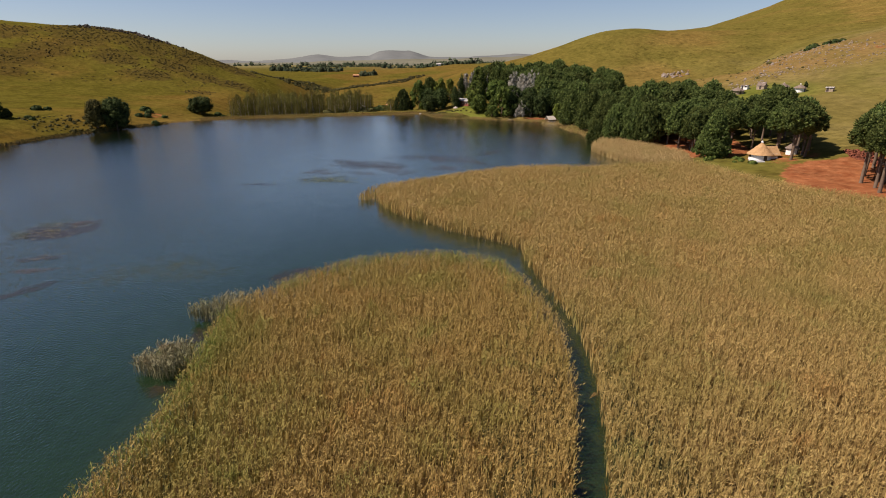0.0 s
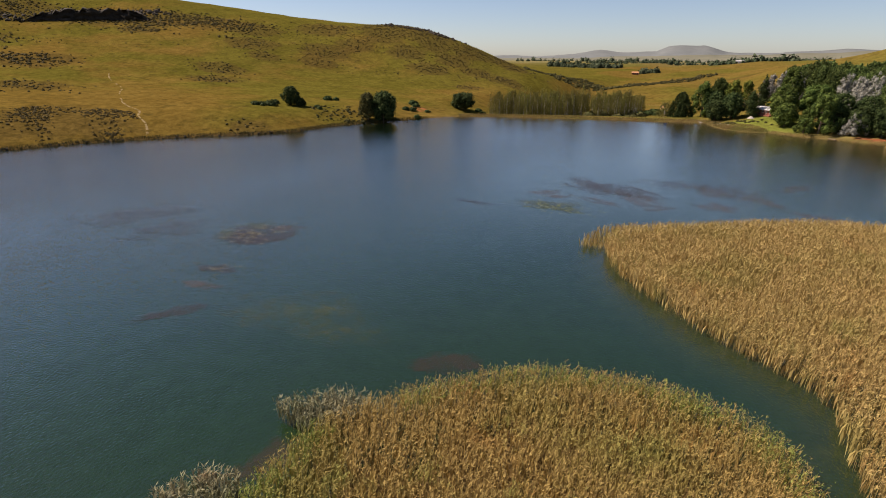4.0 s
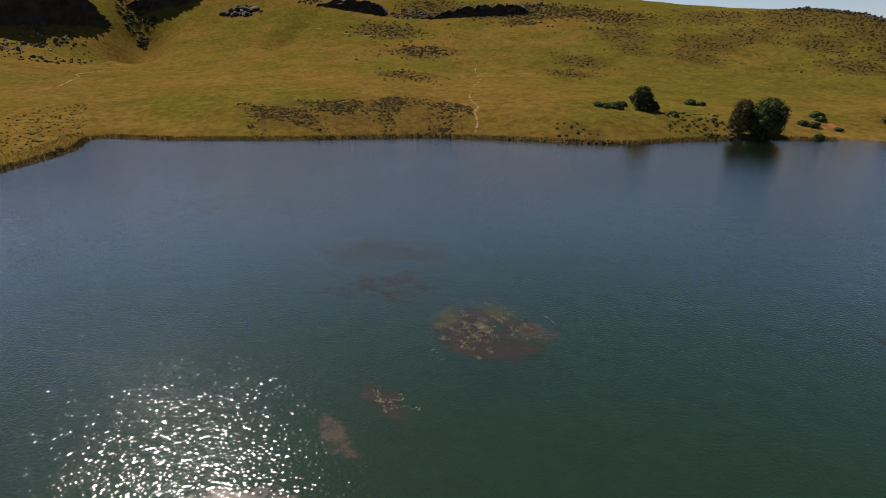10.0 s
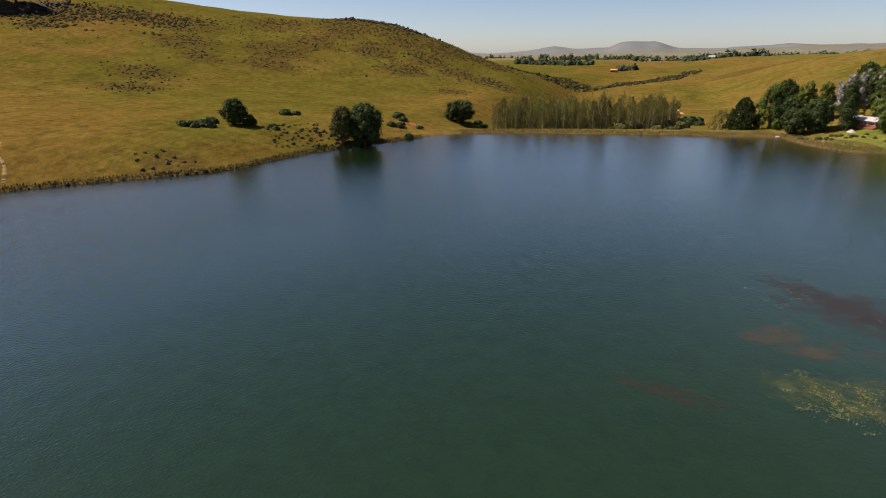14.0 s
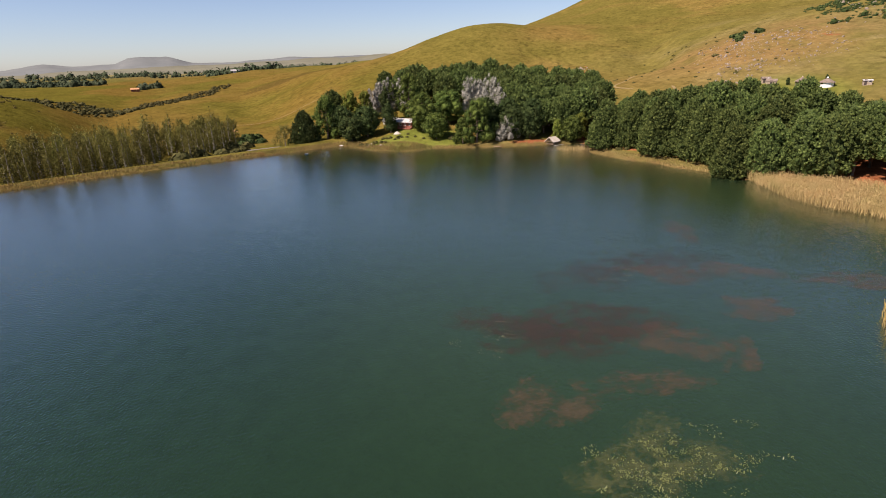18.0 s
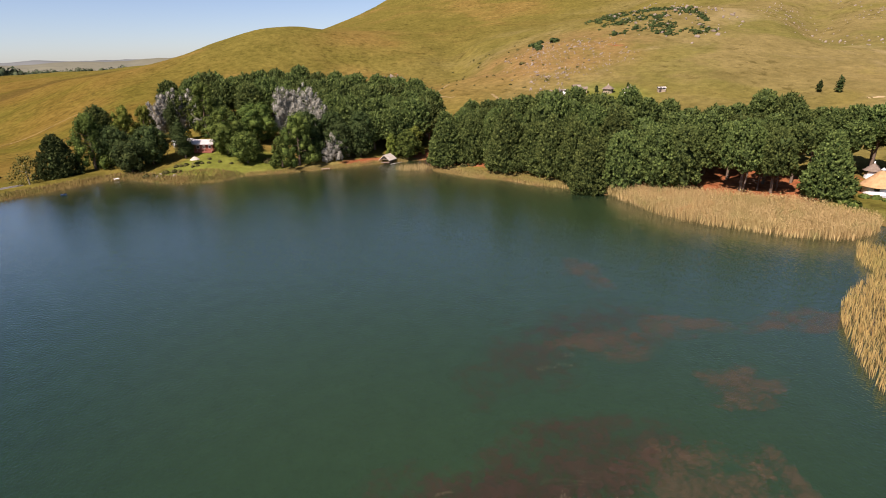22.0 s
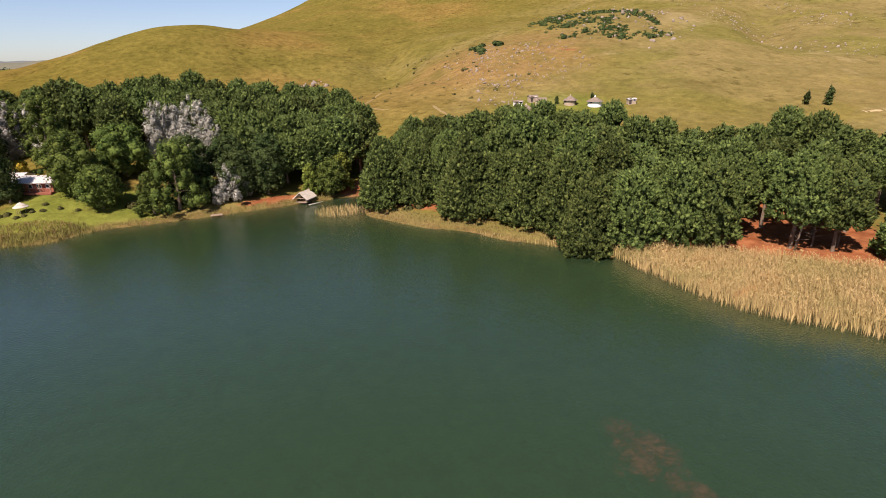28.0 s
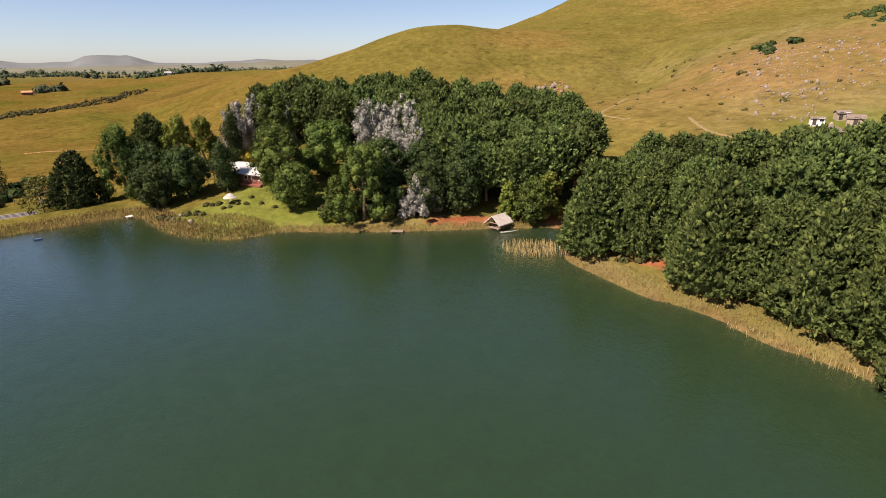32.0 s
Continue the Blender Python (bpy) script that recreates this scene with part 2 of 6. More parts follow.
M_OAK = leaf_material("broad_leaves", (0.034, 0.055, 0.012), (0.13, 0.163, 0.034))
M_LIME = leaf_material("light_green_leaves", (0.07, 0.095, 0.015), (0.20, 0.215, 0.04))
M_DARK = leaf_material("dark_leaves", (0.020, 0.034, 0.011), (0.075, 0.095, 0.028))
M_SILVER = leaf_material("silver_leaves", (0.20, 0.190, 0.152), (0.37, 0.35, 0.29), 0.2)
M_WISP = leaf_material("poplar_leaves", (0.070, 0.070, 0.016), (0.20, 0.175, 0.046), 0.2)
M_SCRUB = leaf_material("scrub_leaves", (0.035, 0.036, 0.012), (0.105, 0.09, 0.03), 0.15)
M_HEATH = leaf_material("heath_leaves", (0.042, 0.032, 0.012), (0.120, 0.088, 0.030), 0.1)
M_TUSSOCK = leaf_material("sedge_tussocks", (0.060, 0.054, 0.016), (0.135, 0.118, 0.034), 0.15)
M_FAR = leaf_material("far_wood_leaves", (0.030, 0.044, 0.022), (0.075, 0.09, 0.045), 0.1)
M_YELLOW = leaf_material("yellow_leaves", (0.30, 0.22, 0.02), (0.55, 0.42, 0.05), 0.2)
# dark green that stands in for the shade inside pine crowns
M_CROWN_SHADE = simple("crown_inner_shade", (0.028, 0.042, 0.013), (0.062, 0.082, 0.025), 1.5, 0.95, 0.05, 0.5)
M_BARK = simple("bark", (0.09, 0.065, 0.045), (0.20, 0.145, 0.10), 0.8, 0.9, 0.1, 0.6)
M_PALEBARK = simple("pale_bark", (0.20, 0.18, 0.14), (0.34, 0.31, 0.25), 0.8, 0.9, 0.1, 0.5)
M_ROCK = simple("rock", (0.13, 0.10, 0.075), (0.29, 0.235, 0.18), 0.3, 0.9, 0.15, 0.7, 2.0, 0.15)
# cliff and crag shade is put into this colour; shore stones share it
M_DARKROCK = simple("shade_dark_rock", (0.018, 0.014, 0.010), (0.065, 0.052, 0.036), 0.12, 0.9, 0.15, 0.8, 0.8, 0.5)
M_THATCH = simple("thatch", (0.28, 0.16, 0.072), (0.48, 0.30, 0.145), 1.2, 0.85, 0.15, 0.7, 9.0, 0.05)
M_OLDTHATCH = simple("grey_thatch", (0.30, 0.255, 0.20), (0.52, 0.46, 0.38), 1.2, 0.9, 0.1, 0.7, 9.0, 0.05)
M_MUDWALL = simple("mud_wall", (0.24, 0.18, 0.12), (0.40, 0.32, 0.23), 1.2, 0.9, 0.1, 0.3)
M_DARKTHATCH = simple("dark_thatch", (0.12, 0.088, 0.066), (0.23, 0.18, 0.14), 1.2, 0.9, 0.1, 0.6, 9.0, 0.05)
M_WHITE = simple("whitewash", (0.66, 0.64, 0.60), (0.82, 0.80, 0.76), 0.8, 0.8, 0.3, 0.2)
M_TIN = simple("pale_tin_roof", (0.33, 0.305, 0.28), (0.47, 0.44, 0.40), 0.6, 0.45, 0.5, 0.2)
M_REDWALL = simple("red_brick_wall", (0.17, 0.055, 0.035), (0.26, 0.095, 0.058), 1.5, 0.85, 0.2, 0.3)
M_WOOD = simple("weathered_wood", (0.16, 0.11, 0.075), (0.30, 0.225, 0.16), 1.5, 0.8, 0.2, 0.4)
M_STONE = simple("grey_paving", (0.20, 0.20, 0.20), (0.34, 0.34, 0.33), 1.0, 0.85, 0.2, 0.3)
M_GLASS = simple("dark_window_glass", (0.012, 0.014, 0.016), (0.03, 0.033, 0.036), 0.5, 0.1, 0.6, 0.02)
M_DARKDOOR = simple("dark_door_paint", (0.04, 0.03, 0.025), (0.08, 0.06, 0.05), 1.0, 0.6, 0.3, 0.2)
M_BLUE = simple("blue_hull_paint", (0.02, 0.07, 0.22), (0.04, 0.12, 0.32), 1.5, 0.4, 0.5, 0.1)
M_WORN = simple("worn_grass_path", (0.13, 0.095, 0.036), (0.25, 0.18, 0.085), 0.9, 0.95, 0.05, 0.3)
M_PATH = simple("pale_sandy_track", (0.27, 0.195, 0.09), (0.40, 0.30, 0.16), 0.7, 0.95, 0.1, 0.3)
M_REDTRACK = simple("red_earth_track", (0.34, 0.16, 0.07), (0.50, 0.27, 0.14), 0.7, 0.95, 0.1, 0.3)


def weed_material(name, c1, c2, most):
    """Wet weed, thinner where its raft thins out."""
    m = Mat(name, 0.22, 0.35)
    big, fine = m.noise(0.5, 6, 0.7, None, 0.4), m.noise(2.2, 5, 0.75)
    m.colour(m.mix(0.5, m.ramp(big, (0.32, c1), (0.68, c2)), m.ramp(fine, (0.35, c1), (0.65, c2))))
    f = m.math("ADD", m.attr("thick"), m.math("ADD", m.math("MULTIPLY", m.math("SUBTRACT", big, 0.5), 2.0), m.math("MULTIPLY", m.math("SUBTRACT", fine, 0.5), 1.8)))
    m.link(m.math("MULTIPLY", m.mask(f, 0.12, 0.85), most), m.b.inputs["Alpha"])
    return m.m


M_WEED_BROWN = weed_material("brown_water_weed", (0.046, 0.031, 0.019), (0.110, 0.072, 0.042), 0.40)
M_WEED_DARK = weed_material("dark_water_weed", (0.024, 0.018, 0.013), (0.060, 0.038, 0.025), 0.42)
M_WEED_GREEN = weed_material("green_water_weed", (0.030, 0.045, 0.016), (0.095, 0.100, 0.040), 0.42)
M_FROND = simple("pale_weed_fronds", (0.06, 0.055, 0.028), (0.15, 0.135, 0.065), 0.5, 0.5, 0.3, 0.2)
M_FROND_GREEN = simple("yellow_green_fronds", (0.050, 0.066, 0.020), (0.125, 0.135, 0.045), 0.5, 0.5, 0.3, 0.2)
M_FIELD = simple("dark_tilled_soil", (0.075, 0.055, 0.04), (0.15, 0.115, 0.085), 1.0, 0.95, 0.1, 0.5)
M_SHEET = simple("grey_plastic_sheet", (0.16, 0.14, 0.125), (0.27, 0.245, 0.22), 1.0, 0.6, 0.3, 0.2)
# the haze over the far mountains is mixed into this base colour
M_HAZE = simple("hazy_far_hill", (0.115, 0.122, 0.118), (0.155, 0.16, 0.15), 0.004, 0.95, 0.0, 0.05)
# downs greyed in the base colour for the haze of distance
M_HAZED_PLAIN = simple("hazed_far_plain", (0.115, 0.112, 0.082), (0.165, 0.155, 0.105), 0.006, 0.95, 0.0, 0.05)
M_BRUSH = simple("red_brown_cut_brush", (0.12, 0.035, 0.018), (0.24, 0.085, 0.05), 1.5, 0.9, 0.1, 0.8, 4.0, 0.2)


# ---- mesh helpers ----
def mesh_object(name, verts, faces, material, parent=None, smooth=False):
    """An object from an (n, 3) array and an array of faces of one size, or a list of such arrays."""
    groups = faces if isinstance(faces, list) else [faces]
    me = bpy.data.meshes.new(name)
    verts = np.asarray(verts, dtype=np.float32)
    me.vertices.add(len(verts))
    me.vertices.foreach_set("co", verts.ravel())
    loops = np.concatenate([np.asarray(g, dtype=np.int32).ravel() for g in groups])
    sizes = np.concatenate([np.full(len(g), np.asarray(g).shape[1], dtype=np.int32) for g in groups])
    me.loops.add(len(loops))
    me.loops.foreach_set("vertex_index", loops)
    me.polygons.add(len(sizes))
    me.polygons.foreach_set("loop_start", np.concatenate(([0], np.cumsum(sizes)[:-1])).astype(np.int32))
    if smooth:
        me.polygons.foreach_set("use_smooth", np.ones(len(sizes), dtype=bool))
    me.update(calc_edges=True)
    me.materials.append(material)
    ob = new(name, me)
    if parent:
        ob.parent = parent
    return ob


def part(name, bm, material, parent=None, label="", smooth=False):
    """Links a bmesh as one mesh object under a thing or part."""
    me = bpy.data.meshes.new(name)
    for f in bm.faces:
        f.smooth = smooth
    bm.to_mesh(me)
    bm.free()
    me.materials.append(material)
    ob = new(name, me)
    if parent:
        ob.parent = parent
    if label:
        ob["label"] = label
    return ob


def box_bm(x0, y0, z0, x1, y1, z1, bevel=0.02, bm=None):
    bm = bm or bmesh.new()
    r = bmesh.ops.create_cube(bm, size=1.0)
    bmesh.ops.scale(bm, vec=(x1 - x0, y1 - y0, z1 - z0), verts=r["verts"])
    bmesh.ops.translate(bm, vec=((x0 + x1) / 2, (y0 + y1) / 2, (z0 + z1) / 2), verts=r["verts"])
    if bevel:
        edges = list({e for v in r["verts"] for e in v.link_edges})
        bmesh.ops.bevel(bm, geom=edges, offset=bevel, segments=1, affect="EDGES")
    return bm


def tube(points, radii, sides=6):
    """Verts and quads of a tapered tube along points."""
    P = np.array(points, dtype=float)
    V, Q = [], []
    for i, (p, r) in enumerate(zip(P, radii)):
        d = P[min(i + 1, len(P) - 1)] - P[max(i - 1, 0)]
        d /= np.linalg.norm(d) + 1e-9
        a = np.cross(d, [0.3, 0.9, 0.1] if abs(d[2]) > 0.5 else [0, 0, 1])
        a /= np.linalg.norm(a) + 1e-9
        b = np.cross(d, a)
        for k in range(sides):
            w = 2 * math.pi * k / sides
            V.append(p + r * (math.cos(w) * a + math.sin(w) * b))
    for i in range(len(P) - 1):
        for k in range(sides):
            k2 = (k + 1) % sides
            Q.append((i * sides + k, i * sides + k2, (i + 1) * sides + k2, (i + 1) * sides + k))
    return np.array(V), np.array(Q)


def join_tubes(tubes):
    V, Q, n = [], [], 0
    for v, q in tubes:
        V.append(v)
        Q.append(q + n)
        n += len(v)
    return np.concatenate(V), np.concatenate(Q)


def smooth01(x):
    x = np.clip(x, 0, 1)
    return x * x * (3 - 2 * x)


def step(lo, hi, x):
    return smooth01((x - lo) / (hi - lo))


def spline(pts, per=6, closed=True):
    """Points on a Catmull-Rom curve through pts."""
    P = np.array(pts, dtype=float)
    n = len(P)
    out = []
    for i in range(n if closed else n - 1):
        idx = [(i + k) % n if closed else min(max(i + k, 0), n - 1) for k in (-1, 0, 1, 2)]
        a, b, c, d = P[idx]
        for t in np.arange(per) / per:
            out.append(0.5 * (2 * b + (c - a) * t + (2 * a - 5 * b + 4 * c - d) * t * t + (3 * b - a - 3 * c + d) * t ** 3))
    if not closed:
        out.append(P[-1])
    return np.array(out)


def inside(poly, x, y):
    res = np.zeros(x.shape, dtype=bool)
    for (x0, y0), (x1, y1) in zip(poly, np.roll(poly, -1, axis=0)):
        cross = (y0 > y) != (y1 > y)
        with np.errstate(divide="ignore", invalid="ignore"):
            res ^= cross & (x < (x1 - x0) * (y - y0) / (y1 - y0) + x0)
    return res


def seg_distance(poly, x, y, closed=True):
    best = np.full(x.shape, 1e9)
    ends = np.roll(poly, -1, axis=0) if closed else poly[1:]
    for (x0, y0), (x1, y1) in zip(poly if closed else poly[:-1], ends):
        dx, dy = x1 - x0, y1 - y0
        t = np.clip(((x - x0) * dx + (y - y0) * dy) / (dx * dx + dy * dy + 1e-9), 0, 1)
        best = np.minimum(best, (x - x0 - t * dx) ** 2 + (y - y0 - t * dy) ** 2)
    return np.sqrt(best)


def signed(poly, x, y):
    """Distance outside poly, negative within."""
    d = seg_distance(poly, x, y)
    return np.where(inside(poly, x, y), -d, d)


# ---- the plan ----
NORTH_SHORE = [(64, 226), (63, 232), (63.5, 239), (60.5, 248), (60, 257), (60, 265), (65, 272), (72, 280), (66, 284), (57, 288), (40, 295), (29, 300.5), (19, 306), (11, 305), (5, 308), (-2, 317), (-7, 331), (-13, 334.5), (-27, 331.5)]
DAM = [(-48, 328.5), (-87, 320), (-118, 311), (-131, 305)]
WEST_SHORE = [(-142, 290), (-152, 269), (-163, 243), (-166, 225), (-169, 208), (-184, 191), (-203, 168), (-215, 149), (-228, 107), (-246, 66), (-262, 40), (-238, 36), (-222, 30), (-203, 22), (-183, 18), (-174, 8)]
SOUTH = [(-150, -14), (-110, -40), (-70, -40), (-42, -18), (-31, 8)]
BED_A_WEST = [(-26.5, 26), (-24.5, 34), (-24, 42), (-25, 52), (-25.5, 60), (-21.5, 67), (-14, 75), (-6, 78.5), (2.5, 79), (9, 76)]
CHANNEL_L = [(12.4, 68), (14.2, 56), (12.9, 43), (11.0, 35), (8.4, 27), (3, 12), (-2, -6)]
CHANNEL_R = [(0.5, -7), (5.5, 11), (11.0, 27), (13.4, 35), (15.2, 43), (16.6, 56), (15.2, 69)]
BED_B_SHORE = [(14.2, 79), (13.2, 87), (3, 95.5), (-4, 103), (-10, 111), (-13.3, 120), (-11.5, 129), (3, 139), (16, 147.5), (31, 152), (47, 150.5), (52, 153.5), (60, 155), (74, 156)]
BED_C_SHORE = [(62, 160), (57.5, 166), (56, 175), (54.5, 186), (56, 193), (61, 203), (66, 211)]
LAKE = spline(NORTH_SHORE + DAM + WEST_SHORE + SOUTH + BED_A_WEST + CHANNEL_L + CHANNEL_R + BED_B_SHORE + BED_C_SHORE, 4)
MARSH_EAST = [(-60, -110), (20, -130), (90, -110), (128, -40), (126, 40), (112, 88), (97, 110), (86, 124), (80, 140), (77, 157), (81, 174), (77, 190), (73, 201), (68, 212)]
WET = spline(NORTH_SHORE + DAM + WEST_SHORE + [(-160, -40), (-130, -90)] + MARSH_EAST, 4)
BED_A = np.array(spline(SOUTH[-2:] + BED_A_WEST + CHANNEL_L, 4, False).tolist() + [(-20, -25)])
BED_B = np.array(spline(CHANNEL_R + BED_B_SHORE, 4, False).tolist() + spline([(77, 156), (80, 140), (86, 124), (97, 110), (112, 88), (126, 40), (110, -20), (60, -50)], 4, False).tolist())
BED_C = np.array(spline(BED_C_SHORE, 4, False).tolist() + [(73, 201), (77, 190), (81, 174), (77, 159), (70, 157.5)])
# hilltops, saddles and valley floors: x, y, height
KNOLLS = np.array([
    (-197, 245, 8), (-297, 467, 33), (-395, 520, 63), (-322, 540, 62), (-270, 545, 54), (-214, 563, 31), (-180, 600, 14), (-453, 12, 14), (-647, 221, 68), (-520, 390, 62),
    (150, 275, 15), (173, 252, 15.5), (191, 441, 17), (230, 345, 36), (362, 336, 62), (250, 280, 37), (402, 372, 60), (330, 136, 26), (188, 564, 61.5), (251, 581, 57), (413, 685, 89),
    (600, 800, 150), (192, 676, 52), (200, 895, 36), (180, 1200, 26), (-90, 352, -3), (-50, 410, -4), (11, 323, 2.6), (17, 336, 7.4), (32, 342, 7.5), (77, 356, 11), (42, 322, 4.2)])
VALLEY = np.array([
    (-75, 460, -4), (-150, 470, 1), (10, 430, 6), (20, 540, 9), (-100, 640, 0), (-170, 680, 6), (0, 1148, 21), (-200, 1200, 14), (90, 800, 22), (0, 700, 9), (-300, 900, 12), (620, 420, 115),
    (650, 150, 95), (420, 60, 40), (220, 30, 14), (180, -120, 8), (-330, 110, 13), (-360, 250, 19), (-250, -150, 4), (60, -300, 6), (100, 640, 31), (330, 240, 42), (480, 240, 66)])
CRAGS = np.array([
    (-839, -153, 112), (-865, -7, 112), (-680, -40, 57), (-720, 110, 62), (-863, 156, 118), (-700, 150, 66), (-843, 273, 118), (-800, 399, 116), (-739, 517, 116), (-560, 520, 90), (-480, 560, 78), (-650, 330, 70), (-720, -200, 62), (-560, 60, 24), (-560, 180, 38),
    (-980, 60, 60)])


def slopes(x, y, d):
    """The land's general rise with the distance d from the wet ground."""
    far = step(420, 900, y)
    east, west = step(-30, 60, x), step(-120, -170, x)
    north = np.clip(1 - east - west, 0, 1) * step(250, 330, y)
    hill = (east * 0.125 + west * 0.065) * np.minimum(d, 260) + east * 0.05 * np.clip(d - 260, 0, 300) + west * 5.0 * (1 - np.exp(-d / 30))
    dale = north * -4.6 * step(7, 22, d) + 0.02 * np.clip(d - 30, 0, 900)
    return hill * (1 - far) + dale * np.maximum(north, far)


def kernel(r):
    return (1 + r / 95) * np.exp(-r / 95)


PEAKS = np.concatenate((KNOLLS, VALLEY, CRAGS))
px, py = PEAKS[:, 0], PEAKS[:, 1]
lack = PEAKS[:, 2] - slopes(px, py, np.maximum(signed(WET, px, py), 0)) - 0.6
PULL = np.linalg.solve(kernel(np.hypot(px[:, None] - px, py[:, None] - py)) + 0.02 * np.eye(len(px)), lack)


# dry gullies cut into the hills: line, depth, half width
GULLIES = [(np.array(line, dtype=float), deep, wide) for line, deep, wide in (
    ([(-560, 22), (-625, 34), (-690, 44), (-740, 42), (-800, 40)], 26, 40), ([(-690, 44), (-740, 75), (-780, 100)], 10, 22), ([(-520, 130), (-590, 175), (-650, 215), (-690, 232)], 7, 20),
    ([(-600, -120), (-640, -60), (-600, -10), (-540, 15)], 5, 16), ([(-420, 280), (-480, 320), (-540, 350)], 3.5, 22), ([(170, 372), (215, 400), (260, 452), (330, 500)], 7, 26), ([(160, 300), (185, 330), (205, 372), (250, 420)], 3, 16),
    ([(300, 205), (350, 232), (420, 250), (520, 262)], 8, 26), ([(215, 215), (262, 232), (300, 205)], 3, 14))]


def height(x, y):
    x, y = np.asarray(x, dtype=float), np.asarray(y, dtype=float)
    dw, dl = signed(WET, x, y), signed(LAKE, x, y)
    d = np.maximum(dw, 0)
    pull = np.zeros(x.shape)
    for kx, ky, r in zip(px, py, PULL):
        pull += r * kernel(np.hypot(x - kx, y - ky))
    base = slopes(x, y, d) + pull * step(2, 24, d)
    for line, deep, wide in GULLIES:
        far_in = np.minimum(1, np.hypot(x - line[0, 0], y - line[0, 1]) / 70)
        far_in = far_in * np.minimum(1, np.hypot(x - line[-1, 0], y - line[-1, 1]) / 90)
        base = base - deep * far_in * np.exp(-(seg_distance(line, x, y, False) / (0.6 * wide)) ** 2)
    rough = np.zeros(x.shape)
    for i, (fx, fy, a) in enumerate(((0.031, 0.022, 0.5), (-0.024, 0.041, 0.5), (0.071, -0.055, 0.35), (0.013, 0.012, 1.0), (-0.011, 0.017, 0.8), (0.11, 0.09, 0.2))):
        rough += a * np.sin(fx * x + fy * y + 1.7 * i) * np.sin(fy * x - fx * y + 0.6 * i)
    land = 0.12 - 0.45 * step(0, -2.5, dw) + 0.55 * (1 - np.exp(-d / 2.0)) + base + rough * step(25, 160, d)
    depth = np.minimum(dl, 0)
    return np.where(dl < 0, np.maximum(0.1 - 1.5 * (1 - np.exp(depth / 1.8)) + 0.06 * depth, -3.2), land)


def hz(x, y):
    return float(height(np.array([float(x)]), np.array([float(y)]))[0])


# ---- ground, one sheet to the horizon ----
def graded(lo, hi, fine, far, grow):
    mid = list(np.arange(lo, hi + 0.01, fine))
    for sign, start in ((-1, lo), (1, hi)):
        s, p = fine, start
        while abs(p) < far:
            s *= grow
            p += sign * s
            (mid.insert(0, p) if sign < 0 else mid.append(p))
    return np.array(mid)


gx, gy = graded(-275, 135, 2.4, 4400, 1.032), graded(-20, 370, 2.4, 4400, 1.032)
GX, GY = np.meshgrid(gx, gy)
GZ = height(GX, GY)
nx, ny = len(gx), len(gy)
idx = np.arange(nx * ny).reshape(ny, nx)
quads = np.stack((idx[:-1, :-1], idx[:-1, 1:], idx[1:, 1:], idx[1:, :-1]), axis=-1).reshape(-1, 4)
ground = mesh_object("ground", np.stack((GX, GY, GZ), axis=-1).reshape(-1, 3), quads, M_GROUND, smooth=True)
tagged(ground, "rolling green and golden grass hills round the lake", "ground", kind="structure")


def add_attr(name, values):
    a = ground.data.attributes.new(name, "FLOAT", "POINT")
    a.data.foreach_set("value", np.clip(values, 0, 1).astype(np.float32).ravel())


dwet, dlake = signed(WET, GX, GY), signed(LAKE, GX, GY)
SOIL = [np.array(p, dtype=float) for p in (
    [(70, 205), (76, 190), (81, 172), (92, 168), (104, 176), (110, 205), (108, 245), (104, 285), (70, 288), (66, 262), (71, 240)],
    [(86, 126), (97, 112), (116, 96), (135, 110), (138, 135), (118, 152), (100, 150), (92, 140)],
    [(46, 295.5), (58, 289.5), (60, 292), (50, 297.5)])]
soil = np.zeros(GX.shape)
for poly in SOIL:
    soil = np.maximum(soil, step(5, -4, signed(poly, GX, GY)))
for sx, sy, sr in ((-154, 302, 9), (106, 164, 16), (191, 441, 9), (203, 449, 6), (239, 303, 8), (-30, 440, 5)):
    soil = np.maximum(soil, 0.5 * step(sr * 1.5, sr * 0.4, np.hypot(GX - sx, GY - sy)))
add_attr("soil", soil * (dwet > 0))
dry = step(70, 260, GX) * step(520, 250, GY) * 0.6 + 0.6 * step(8, 3, dwet) * (dwet > 0) * step(-60, 40, GX)
add_attr("dry", dry)
HEATH = [(-564, 267, 30), (-444, 252, 26), (-392, 411, 22), (-358, 389, 12), (-335, 443, 20), (-321, 415, 14), (-324, 473, 16), (-346, 333, 18), (-316, 300, 16), (-350, 200, 20), (-311, 508, 20),
         (-274, 486, 16), (-232, 497, 14), (-261, 518, 16), (-229, 526, 14), (-175, 486, 12), (-232, 468, 10), (-646, 350, 40), (-573, 390, 36), (-521, 420, 34), (-479, 441, 30), (-431, 451, 26),
         (-380, 500, 26), (-330, 530, 26), (-502, 379, 18), (-180, 201, 9), (-300, 545, 24), (-271, 484, 15), (-231, 495, 15), (-272, 533, 24), (-224, 541, 22), (-203, 548, 20), (-185, 537, 14), (-233, 463, 11), (-246, 465, 11), (-200, 486, 13), (-176, 485, 13), (-165, 480, 9), (-186, 435, 10)]
HEATH_BANK = np.array([(-285, 92), (-272, 140), (-269, 168), (-257, 179), (-231, 183), (-209, 171), (-211, 157), (-226, 128), (-238, 92)], dtype=float)
heath = step(16, -20, signed(HEATH_BANK, GX, GY))
for sx, sy, sr in HEATH + [(60, 760, 60), (110, 820, 50), (20, 720, 30)]:
    heath = np.maximum(heath, step(sr * 1.5, sr * 0.5, np.hypot((GX - sx) * 0.8, GY - sy)))
add_attr("heath", heath)
